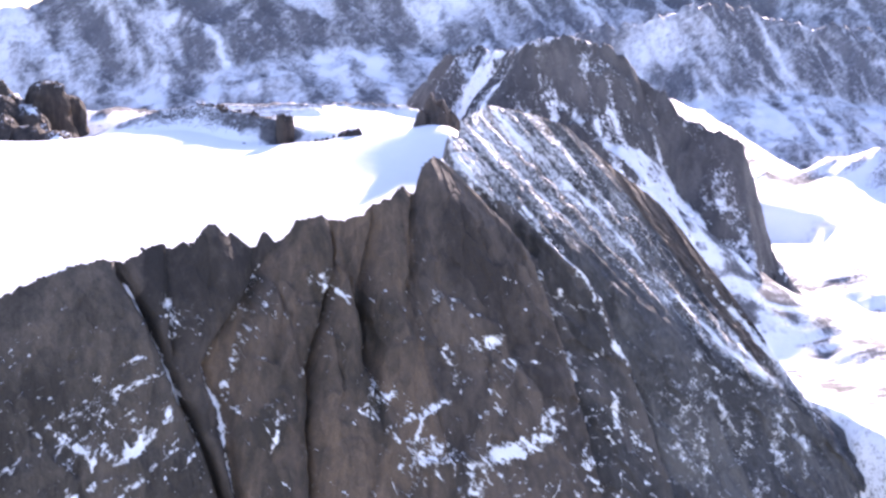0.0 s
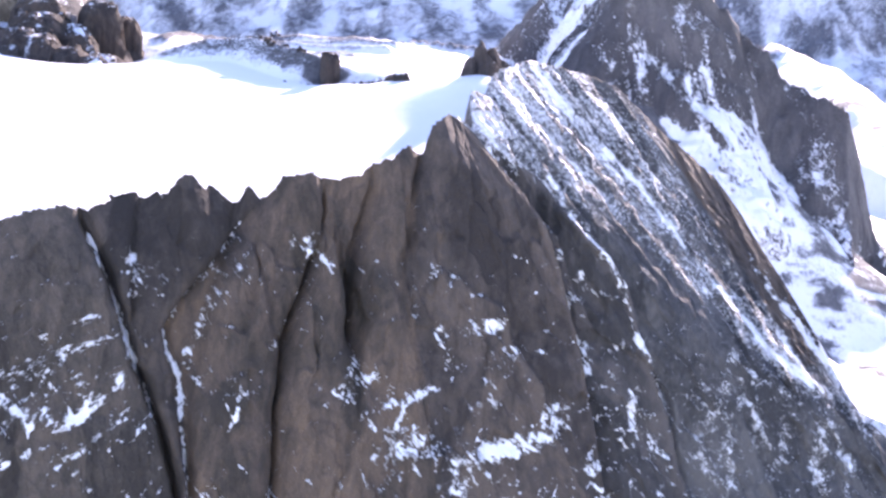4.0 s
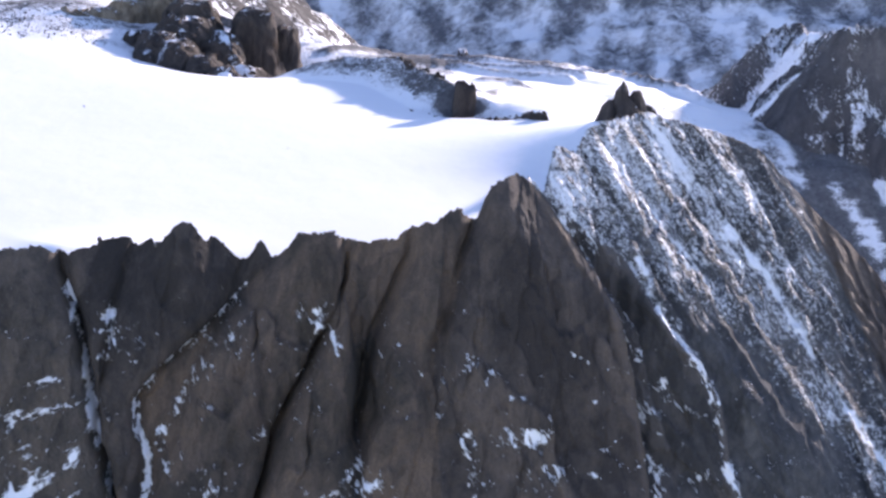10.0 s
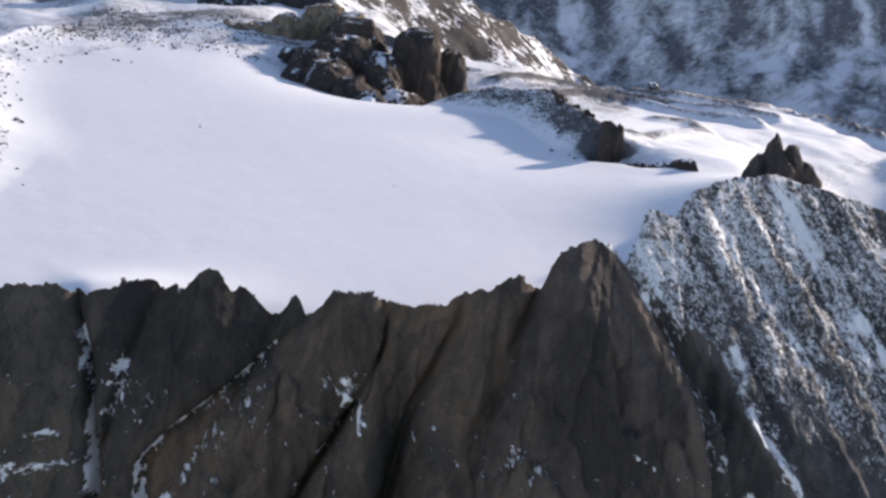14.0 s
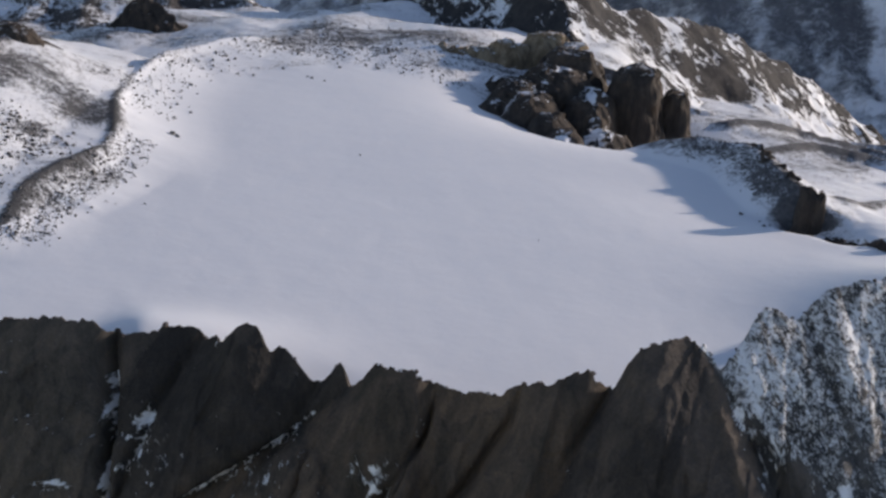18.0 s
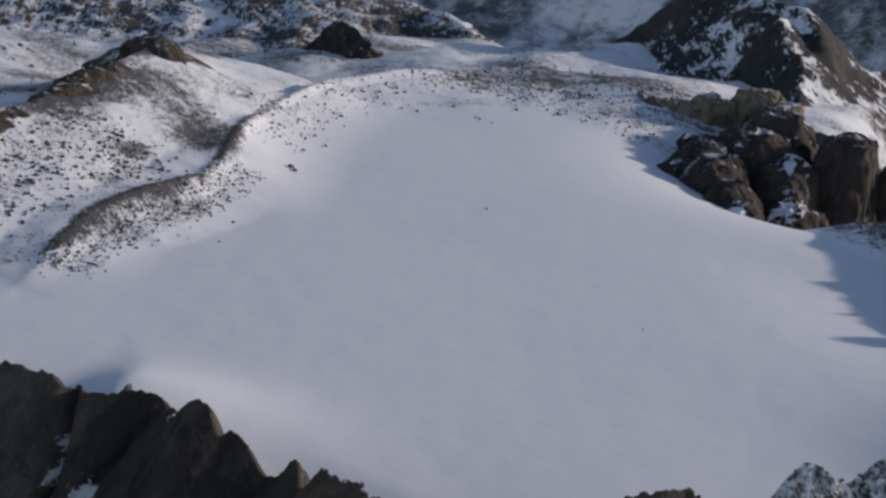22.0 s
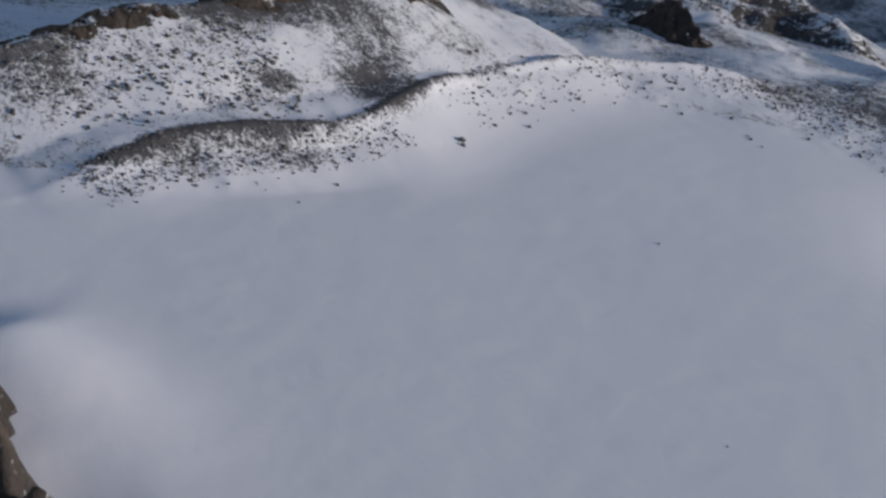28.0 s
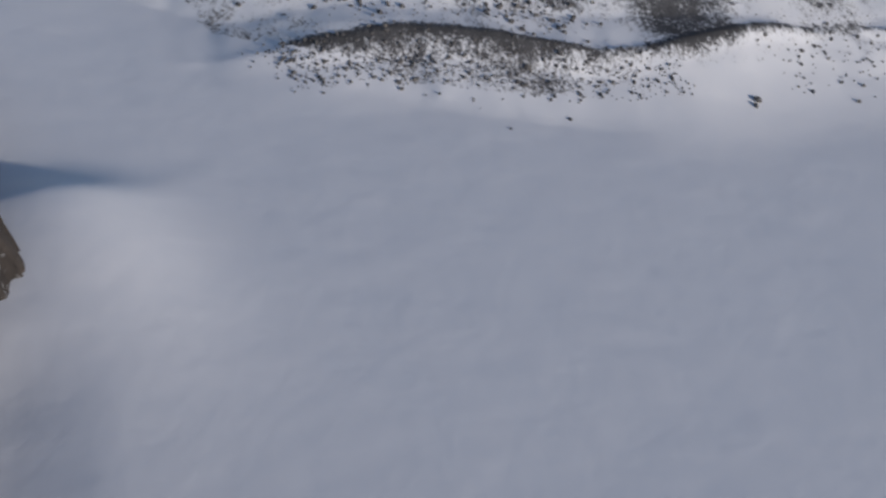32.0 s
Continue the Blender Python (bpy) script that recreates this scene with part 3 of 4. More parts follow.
def wall_y(x, z, below):
    """The cliff's place at (x, z): the nearer of a steep face and a gentler flank is cut by the other."""
    face = -371 - 0.50 * (17 - z)
    # rounded pillars between the clefts, and the clefts themselves
    out = np.full_like(x, -3.0)
    lines = [xline(z, c[0]) for c in CLEFTS] + [xline(z, SLAB_EDGE)]
    for left, right, top, soft, proud, flat in PILLARS:
        xa, xb = xline(z, left), xline(z, right)
        u = (x - 0.5 * (xa + xb)) / np.maximum(0.5 * (xb - xa), 1)
        body = np.clip(1 - np.abs(u) ** flat, 0, 1) ** 0.6
        rise = np.sqrt(np.clip((top - z) / soft, 0, 1) * (2 - np.clip((top - z) / soft, 0, 1)))
        low = min(left[-1][1], right[-1][1])
        out = np.maximum(out, proud * body * rise * step(low - 4, low + 14, z) - 3)
    for (line, depth, width), cxl in zip(CLEFTS, lines):
        top, low = line[0][1], line[-1][1]
        fade = step(top + 2, top - 24, z) * step(low - 8, low + 22, z)
        out = out - depth * fade * gauss(x - cxl, width)
    sx = x - lines[-1]
    out = out - 13 * np.where(sx > 0, np.exp(-sx / 16), 0) * step(34, 5, z) + 3.0 * gauss(sx + 3, 4) * step(34, 8, z)
    rx = x - xline(z, RIB)
    out = out - 8 * np.where(rx > 0, np.exp(-rx / 14), 0) * step(14, -12, z) + 4 * gauss(rx + 2, 4) * step(14, -6, z)
    # ledges
    out = out + 3.5 * step(-84, -96, z + 7 * np.sin(x / 23)) + 5 * step(-118, -130, z + 5 * np.sin(x / 17)) * gauss(x - 235, 45)
    face = face - out
    flank = -289 + (z - 47 + 0.52 * (x - 322)) / 0.75
    flank = flank - 10 * step(-60, -140, z)
    # ribs that run down the flank
    q = (x - 322) * 0.77 + (flank + 289) * 0.64
    flank = flank + (7.0 * (1 - ridged(q / 17, z / 160, 0.2, 2, 63)) + 3.0 * (1 - ridged(q / 9, z / 120, 0.4, 2, 64)) - 3.6) * 0.9 * step(0, 14, below)
    flank = flank - 6.0 * facets(x + 0.25 * z, z, 14, 40, 68)[0] * step(-60, -100, z)
    for line, depth, width in GROOVES:
        g = x - xline(z, line)
        flank = flank + depth * np.where(g > 0, np.exp(-g / width), np.exp(g / (0.35 * width))) * step(line[-1][1] - 4, line[-1][1] + 16, z) * step(-1, 10, below)
    # steep brown end of the flank
    flank = flank + 0.12 * np.maximum(x - 470, 0) * step(20, -60, z) - (3.5 * (ridged((x + 0.1 * z) / 19, z / 150, 0.8, 3, 66) - 0.6) + 2.4 * facets(x + 0.1 * z, z, 9, 50, 67)[0]) * step(412, 440, x + 0.35 * (z + 40)) * step(-150, -90, z)
    k = 5.0
    hgt = np.clip(0.5 + 0.5 * (flank - face) / k, 0, 1)
    y = face * (1 - hgt) + flank * hgt + k * hgt * (1 - hgt)
    return y, np.clip(0.5 + 0.5 * (flank - face - 6) / 12, 0, 1)


t = np.linspace(0, 1, NF) ** 1.18
FX = np.repeat(cx[:, None], NF, 1)
FZ = cz[:, None] - (cz[:, None] + 360) * t[None, :]
FY, FLANK = wall_y(FX, FZ, cz[:, None] - FZ)
# the crest winds: some teeth stand farther back than others
crest_y = np.interp(cx, [-60, 10, 26, 40, 52, 60, 70, 82, 90, 97, 118, 126, 137, 152, 159, 212, 222, 241], [-372, -371, -367, -362, -357, -358, -366, -375, -370, -366, -366, -370, -377, -380, -373, -372, -364, -359])
bell = np.exp(-(np.arange(-24, 25) / 11.0) ** 2)
shift, mean_crest = (np.convolve(np.pad(v, 24, mode="edge"), bell / bell.sum(), "valid") for v in (crest_y - FY[:, 0], cz))
FY = FY + (shift * step(-120, -60, cx) * step(246, 236, cx))[:, None] * np.exp(-(np.maximum(mean_crest[:, None] - FZ, 0) / 26) ** 1.5)
# rock relief: large faceted blocks, then cracks
low_amp = step(0.0, 0.09, t)[None, :]
steep = 1 - 0.55 * FLANK
warp = fbm(FX / 22, FZ / 40, 3.3, 3, 71) * 5
LEAN = np.interp(FX, [120, 200, 260, 330], [-0.25, -0.2, 0.1, 0.45]) * (FZ + 60)
QX = FX + LEAN + warp
big_f, big_t = facets(QX, FZ + fbm(FX / 15, FZ / 15, 1, 2, 60) * 6, 32, 70, 72)
mid_f, mid_t = facets(QX, FZ + fbm(FX / 6, FZ / 6, 1, 2, 61) * 3, 13, 25, 73)
sml_f, sml_t = facets(QX, FZ, 3.6, 6.5, 74)
calm = 0.55 + 0.45 * step(110, 170, FX)
rel = calm * (4.5 * big_f + 2.1 * mid_f) + 0.75 * sml_f + (ridged(QX / 24, FZ / 80, FY / 90, 4, 72, 0.55) - 0.6) * 4 * calm + fbm(FX / 3.0, FZ / 4.0, FY / 9, 3, 74) * 0.6
TONE = 0.09 * big_t + 0.07 * mid_t + 0.03 * sml_t - 0.006 + 0.09 * fbm(FX / 45, FZ / 60, 0.7, 3, 79)
FY = FY - rel * steep * (0.25 + 0.75 * low_amp) - FLANK * (0.3 + 0.7 * low_amp) * (fbm(FX / 2.6, FZ / 3.4, FY / 3, 3, 77) * 1.3 + (ridged(FX / 6, FZ / 9, FY / 7, 3, 78) - 0.6) * 3.0)
FX = FX + fbm(FX / 9, FZ / 9, 5.5, 3, 75) * 1.2 * low_amp
FZ = FZ + fbm(FX / 6, FZ / 6, 8.5, 3, 76) * 0.9 * low_amp
# the side towards the lake
tb = np.linspace(1, 0, NB, endpoint=False)
low = np.where(cx < 330, -34.0, -34 - 90 * step(330, 420, cx)) - 60 * step(-60, -200, cx)
low = np.minimum(low, cz - 30)
BX = np.repeat(cx[:, None], NB, 1) + fbm(cx[:, None] / 8, tb[None, :] * 4, 1, 3, 81) * 2 * tb[None, :]
BZ = cz[:, None] + (low - cz)[:, None] * tb[None, :] ** 1.1
BY = FY[:, :1] + (6 * tb ** 0.6 + 20 * tb + 60 * tb * step(320, 420, cx)[:, None]) + fbm(BX / 10, BZ / 10, 2, 3, 82) * 2.5 * tb[None, :]
WX, WY, WZ = (np.concatenate([a, b], 1) for a, b in ((BX, FX), (BY, FY), (BZ, FZ)))
NW = NB + NF
gxv = np.stack([np.gradient(WX, axis=0), np.gradient(WY, axis=0), np.gradient(WZ, axis=0)], -1)
gyv = np.stack([np.gradient(WX, axis=1), np.gradient(WY, axis=1), np.gradient(WZ, axis=1)], -1)
nrm = np.cross(gyv, gxv)
nrm /= np.linalg.norm(nrm, axis=-1, keepdims=True) + 1e-9
nrm *= np.sign(nrm[..., 1:2] * -1 + 1e-9) * np.where(np.arange(NW)[None, :, None] < NB, -1, 1)
up = nrm[..., 2]
WF = np.concatenate([np.zeros((len(cx), NB)), FLANK], 1)
WT = np.concatenate([np.zeros((len(cx), NB)), TONE], 1)
# the slabs' edges catch light, put into the tone as paler rock
for line, depth, width in CLEFTS[1:4]:
    ed = WX - xline(WZ, line) - 1.0
    WT = WT + 0.13 * np.where(ed > 0, np.exp(-ed / 5.0), 0) * step(line[0][1], line[0][1] - 12, WZ) * step(line[-1][1] - 10, line[-1][1] + 15, WZ) * (0.3 + vnoise(WX / 4, WZ / 6, 0.5, 94))
WT = WT + 0.08 * facets(WX + 0.1 * WZ, WZ, 9, 50, 67)[1] * step(412, 432, WX + 0.35 * (WZ + 40)) * step(-150, -105, WZ)
# the weathered edges of the big slab and of the rib are paler
for line, top in ((SLAB_EDGE, 22), (RIB, 2)):
    ed = WX - xline(WZ, line) + 1.6
    WT = WT + 0.30 * np.where(ed > 0, gauss(ed, 1.8), np.exp(ed / 3.0)) * step(top + 12, top - 6, WZ) * step(-170, -120, WZ) * (0.4 + 0.9 * vnoise(WX / 4, WZ / 6, 0.5, 93))
WS = 0.0 + 0.26 * step(0.45, 0.75, up) * (1 - WF) * step(0, -30, WZ) + 0.10 * fbm(WX / 30, WZ / 30, WY / 40, 3, 91) + 0.13 * step(-60, -130, WZ) * step(110, 190, WX) + 0.06 * step(-30, -70, WZ) * step(45, 15, WX)
broken = 0.35 + 1.2 * vnoise(WX / 4, WZ / 2.6, WY / 6, 92)
for px, pz, hw, hh, amt in LEDGES_WEST + LEDGES_MIDDLE + LEDGES_EAST:
    q = np.hypot((WX - px) / hw, (WZ - pz - 0.12 * (WX - px)) / hh)
    WS = WS + 0.66 * amt * broken * step(2.0, 0.3, q) * (WY < -370)
for (line, depth, width), amt in zip(CLEFTS, (0.0, 0.62, 0.16, 0.08, 0.05)):
    WS = WS + amt * broken * gauss(WX - xline(WZ, line) + 1.6, 2.0) * step(line[0][1] - 4, line[0][1] - 16, WZ) * step(line[-1][1] + 10, line[-1][1] + 45, WZ)
WS = WS + (0.12 + 0.85 * vnoise(WX / 9, WZ / 7, 0.4, 89)) * gauss(WX - xline(WZ, CLEFTS[0][0]) + 1.3, np.interp(WZ, [-70, -40], [1.5, 0.8])) * step(-8, -14, WZ) * step(-120, -90, WZ)
for line, top in ((SLAB_EDGE, 22), (RIB, 2)):
    WS = WS + 0.34 * broken * gauss(WX - xline(WZ, line) - 0.6, 1.4) * step(top + 12, top - 6, WZ) * step(-60, -20, WZ)
for line, hw, amt in GULLIES_WEST + GULLIES_FLANK + GULLIES_LOW:
    best = np.full(WX.shape, 1e9)
    for (xa, za), (xb, zb) in zip(line, line[1:]):
        tt = np.clip(((WX - xa) * (xb - xa) + (WZ - za) * (zb - za)) / ((xb - xa) ** 2 + (zb - za) ** 2), 0, 1)
        best = np.minimum(best, np.hypot(WX - xa - tt * (xb - xa), WZ - za - tt * (zb - za)))
    best = np.abs(best + 2.2 * fbm(WX / 7, WZ / 7, 0.2, 3, 90) - 0.4)
    WS = WS + amt * (0.2 + 0.75 * broken) * gauss(best, hw * 1.3) * (WY < -240)
# thin streaks of snow caught in cracks and on narrow ledges
for turn, long, seed in ((0.9, 30, 111), (-0.7, 22, 121), (0.25, 26, 131)):
    qa, qb = WX * math.cos(turn) - WZ * math.sin(turn), WX * math.sin(turn) + WZ * math.cos(turn)
    thin = step(0.93, 0.99, ridged(qb / 9 + 0.25 * fbm(WX / 9, WZ / 9, 0.1, 2, seed + 1), qa / long, 0.5, 1, seed))
    WS = WS + 0.42 * thin * step(0.52, 0.74, vnoise(WX / 15, WZ / 13, 0.3, seed + 2)) * step(0, -35, WZ) * (1 - 0.6 * step(-100, -60, WZ) * (WX < 130)) * (WY < -300) * (WX < xline(WZ, RIB))
# the flank is dusted in streaks down the slope, less at its eastern edge


def bare_edge(z):
    return np.interp(z, [-100, -66, -38, -11, 15, 45], [444, 424, 408, 400, 390, 374])


dust_low = np.interp(WX, [262, 284, 300, 316, 345, 370, 400, 440, 520], [22, 4, 0, -12, -28, -43, -76, -112, -170])
DUST = np.where(np.arange(NW)[None, :] < NB, 0, step(-1.5, 2.5, WX - xline(WZ, SLAB_EDGE)) * (0.22 * WF * step(-150, -60, WZ) + (1 - 0.22 * WF) * step(-7, 7, WZ - dust_low + 6 * fbm(WX / 9, WZ / 9, 0.5, 3, 99))))
q = (WX - 322) * 0.77 + (WY + 289) * 0.64
streaks = 0.35 * fbm(q / 7, WZ / 40, 0.5, 3, 95) + 1.1 * fbm(q / 2.4, WZ / 7, WX / 12, 3, 96, 0.65)
groove = ridged(q / 17, WZ / 160, 0.2, 2, 63)
WS = WS + DUST * (0.44 + 0.05 * (0.70 - groove) + 0.13 * streaks + 0.09 * step(-15, 35, WZ) - 0.34 * step(434, 452, WX + 0.35 * (WZ + 40)) * step(-150, -105, WZ) - 0.11 * step(-4, 8, WX - bare_edge(WZ)) * step(-140, -80, WZ))
for line, depth, width in GROOVES:
    g = WX - xline(WZ, line)
    WS = WS - 0.03 * depth * DUST * step(-0.5, 0.5, g) * np.exp(-np.maximum(g, 0) / width) * step(line[-1][1] - 4, line[-1][1] + 10, WZ)
# broken snow on the ledges low on the flank
drift = fbm((WX + 0.25 * WZ) / 11, WZ / 24, WY / 60, 4, 97, 0.6)
WS = WS + 0.28 * step(0.16, 0.7, drift) * step(-78, -118, WZ) * step(322, 350, WX)
# bare rock patches that break the dusting of the flank
patch = ridged((WX + 0.45 * WZ) / 26, WZ / 34, WY / 50, 3, 98, 0.6)
WS = WS - 0.08 * DUST * step(0.66, 0.82, patch)
WS = np.where(np.arange(NW)[None, :] < NB, 0.25, WS)
verts = np.stack([WX, WY, WZ], -1).reshape(-1, 3)
faces = grid_faces(len(cx), NW)
ridge = tagged(new("mountain_ridge"), "jagged brown rock ridge with clefts and snow on its ledges", "mountain")
fc = verts[faces].mean(1)
region = np.zeros(len(faces), int)
for line in [c[0] for c in CLEFTS] + [SLAB_EDGE, RIB]:
    region += fc[:, 0] > xline(fc[:, 2], line)
region[(fc[:, 0] + 0.35 * (fc[:, 2] + 40) > 444) & (fc[:, 2] > -125) & (region == 7)] = 8
for k, (nm, lb) in enumerate((("buttress", "brown layered buttress with snowy ledges"), ("buttress", "dark buttress split by a snow gully"), ("pillar", "smooth tan rock pillar"),
                              ("pillar", "tan rock pillar beside a black cleft"), ("pillar", "narrow brown pillar below a spike"), ("slab", "smooth brown rock slab"),
                              ("gully_wall", "dark gully wall with snow specks"), ("flank", "grey rock flank dusted with wind-blown snow"), ("buttress", "rust-brown fluted end buttress"))):
    if (region == k).any():
        sub_mesh(nm, verts, faces, region == k, (LAYERED, DARK, TAN, TAN, TAN, WALL, SLATE, DUSTED, WALL)[k], ridge, WS.ravel(), lb, WT.ravel())


# ---- mountains behind ----


def tidy(reg):
    """Each number of the grid reg keeps its largest connected patch; the crumbs join what lies beside them. Negative numbers stay."""
    reg = reg.copy()
    n0, n1 = reg.shape
    lab = np.arange(n0 * n1).reshape(n0, n1)
    while True:
        old = lab.copy()
        for ax in (0, 1):
            a = [slice(None)] * 2
            b = [slice(None)] * 2
            a[ax], b[ax] = slice(1, None), slice(None, -1)
            a, b = tuple(a), tuple(b)
            same = reg[a] == reg[b]
            lo = np.minimum(lab[a], lab[b])
            lab[a] = np.where(same, lo, lab[a])
            lab[b] = np.where(same, np.minimum(lab[a], lab[b]), lab[b])
        lab = lab.ravel()[lab]
        if (lab == old).all():
            break
    loose = np.zeros(reg.shape, bool)
    for k in range(reg.max() + 1):
        m = reg == k
        if m.any():
            ids, cnt = np.unique(lab[m], return_counts=True)
            loose |= m & (lab != ids[cnt.argmax()])
    for _ in range(400):
        if not loose.any():
            break
        for ax, sh in ((0, 1), (0, -1), (1, 1), (1, -1)):
            nb, nl = np.roll(reg, sh, ax), np.roll(loose, sh, ax)
            edge = [slice(None)] * 2
            edge[ax] = 0 if sh > 0 else -1
            nl[tuple(edge)] = True
            k = loose & ~nl & (nb >= 0)
            reg = np.where(k, nb, reg)
            loose = loose & ~k
    return np.where(loose, -3, reg)


def mountain(name, label, lines, parts, x0, x1, y0, y1, nx, ny, material, profile, amp, size, seed, snow, gully=0.0, fall=(0, -1), couloirs=(), foot=None, apron=0.0, band=0.0):
    """A rock mass under crests of (x, y, height). profile: slope near the crest, its reach, slope below, on the near and the far side."""
    xs, ys = np.linspace(x0, x1, nx), np.linspace(y0, y1, ny)
    X, Y = np.meshgrid(xs, ys, indexing="ij")
    wx = X + fbm(X / size / 3, Y / size / 3, 1.5, 3, seed + 1) * size * 0.5
    wy = Y + fbm(X / size / 3, Y / size / 3, 6.5, 3, seed + 2) * size * 0.5
    Z = np.full(X.shape, -1e9)
    which = np.zeros(X.shape, int)
    near = np.zeros(X.shape)
    for k, line in enumerate(lines):
        d, h, side = along(wx, wy, line)
        a, reach, b, c = profile
        zz = h - np.where(side < 0, a * np.minimum(d, reach) + b * np.maximum(d - reach, 0), c * d)
        which = np.where(zz > Z, k, which)
        near = np.where(zz > Z, step(reach * 1.15, reach * 0.75, d) * (side < 0), near)
        Z = np.maximum(Z, zz)
    across, down = X * -fall[1] + Y * fall[0], X * fall[0] + Y * fall[1]
    g = ridged(across / size * 1.2 + 0.4 * fbm(X / size, Y / size, 4, 2, seed + 8), down / size * 0.16, 0.3, 3, seed + 6, 0.5)
    Z = Z + (ridged(X / size, Y / size, 0.7, 5, seed + 3, 0.55) - 0.62) * amp + fbm(X / size * 4, Y / size * 4, 0.2, 4, seed + 4) * amp * 0.16
    Z = Z + gully * near * (g - 0.6)
    ex = np.minimum(step(0, 0.08, (X - x0) / (x1 - x0)), step(0, 0.08, (x1 - X) / (x1 - x0)))
    ey = np.minimum(step(0, 0.08, (Y - y0) / (y1 - y0)), step(0, 0.08, (y1 - Y) / (y1 - y0)))
    Z = Z - (1 - np.minimum(ex, ey)) * amp * 6
    sl = np.hypot(np.gradient(Z, xs, axis=0), np.gradient(Z, ys, axis=1))
    S = snow[0] - snow[1] * step(snow[2], snow[3], sl) + snow[4] * fbm(X / size * 0.8, Y / size * 0.8, 9, 4, seed + 7)
    S = S + near * (gully > 0) * 1.1 * (0.50 - g)
    S = S + apron * (1 - near)
    if band:
        # hanging rock faces cut by thin white couloirs; below them snow with rock ribs and scattered stones
        wa = across + 0.35 * size * fbm(X / size, Y / size, 2.2, 3, seed + 12)
        top = step(0.30, 0.62, near + 0.45 * fbm(wa / size * 0.8, down / size * 0.3, 0.6, 3, seed + 13))
        thin = np.maximum(step(0.84, 0.96, ridged(wa / size * 0.75, down / size * 0.10, 0.1, 1, seed + 14)), 0.7 * step(0.84, 0.97, ridged(wa / size * 2.0, down / size * 0.2, 0.5, 1, seed + 15)))
        slant = (across * 0.8 + down * 0.6) / size, (down * 0.8 - across * 0.6) / size
        hatch = fbm(slant[0] * 2.6, slant[1] * 0.8, 0.9, 4, seed + 16, 0.6) + 0.5 * fbm(X / size * 5, Y / size * 5, 0.3, 3, seed + 17)
        S = (1 - band) * S + band * (top * (0.24 + 0.55 * thin + 0.26 * hatch) + (1 - top) * (0.58 + 0.55 * hatch + 0.1 * thin - 0.25 * step(500, -200, X) * step(-420, -360, Z)))
    for line, wide, amt in couloirs:
        d = along(wx, wy, [(*p, 0) for p in line])[0] + 4 * fbm(X / 11, Y / 11, 0.4, 3, seed + 11)
        S = S + amt * step(wide * 1.5, wide * 0.5, d) * (0.6 + 0.6 * vnoise(X / 9, Y / 9, 0.5, seed + 9))
    if foot:
        S = S + foot[2] * step(foot[0], foot[1], Z) * (0.5 + 0.8 * vnoise(X / 20, Y / 30, 0.5, seed + 10)) * (which != 2)
        Z = Z - 1.3 * np.maximum(foot[3] - Z, 0) * (which != 2)
    verts, faces = np.stack([X, Y, Z], -1).reshape(-1, 3), grid_faces(nx, ny)
    root = tagged(new(name), label, "mountain")
    reg = tidy(tidy(which[:-1, :-1])).ravel()
    for k, (nm, lb) in enumerate(parts):
        if (reg == k).any():
            sub_mesh(nm, verts, faces, reg == k, material, root, S.ravel(), lb)
    return root


mountain("mountain_peak", "grey rock peak with snow couloirs above a snow bowl",
         [[(650, 228, 7), (665, 228, 10), (705, 228, 10), (768, 224, -9), (809, 220, -46), (850, 216, -90), (900, 240, -200)],
          [(655, 222, 8), (652, 190, -45), (690, 145, -85), (708, 120, -110), (740, 70, -180)],
          [(805, 218, -42), (835, 175, -88), (868, 143, -104), (890, 132, -112), (918, 122, -190), (940, 116, -250)],
          [(640, 600, -165), (676, 560, -110), (700, 515, -55), (692, 400, -28), (672, 330, -16), (660, 270, -8), (655, 228, 8)],
          [(662, 276, -8), (628, 268, -36), (594, 258, -74), (560, 248, -112)],
          [(676, 345, -17), (640, 342, -24), (606, 344, -58), (573, 346, -96), (545, 350, -130)]],
         [("summit_wall", "dark summit wall with snow couloirs"), ("rib", "grey rib speckled with snow"), ("buttress", "pointed grey buttress above the valley"), ("west_face", "dark west face split by broad snow couloirs"), ("rib", "dark rib between two couloirs"), ("rib", "pointed rib beside a broad couloir")],
         440, 1080, -40, 780, 250, 310, PEAK, (1.5, 72, 0.62, 1.3), 15, 30, 101, (0.57, 0.32, 0.9, 1.7, 0.24), 16,
         couloirs=(([(668, 255), (628, 246), (590, 236), (552, 226)], 6, 0.42), ([(676, 312), (636, 306), (594, 300), (552, 296)], 13, 0.65), ([(704, 458), (672, 446), (640, 436), (600, 424)], 15, 0.65), ([(702, 206), (690, 172), (700, 142)], 2.5, 0.35), ([(718, 200), (716, 166), (722, 136)], 2, 0.3), ([(745, 202), (735, 162), (745, 130)], 2.5, 0.35), ([(772, 196), (790, 160), (800, 128)], 3.5, 0.45), ([(700, 150), (704, 120), (700, 95)], 4, 0.5), ([(728, 150), (732, 120), (734, 95)], 4, 0.5), ([(756, 146), (764, 118), (770, 95)], 5, 0.5)), foot=(-90, -150, 0.30, -215))
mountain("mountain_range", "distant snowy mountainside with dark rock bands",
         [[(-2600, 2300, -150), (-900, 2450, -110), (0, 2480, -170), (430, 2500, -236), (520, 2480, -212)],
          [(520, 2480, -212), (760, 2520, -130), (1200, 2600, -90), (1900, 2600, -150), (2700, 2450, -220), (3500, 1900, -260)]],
         [("rock_face", "haze-tinted rock face scored by white gullies"), ("rock_face", "haze-tinted rock face above a snow apron")],
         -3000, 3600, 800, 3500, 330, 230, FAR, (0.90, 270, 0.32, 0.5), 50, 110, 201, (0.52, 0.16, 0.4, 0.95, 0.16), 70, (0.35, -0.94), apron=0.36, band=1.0)
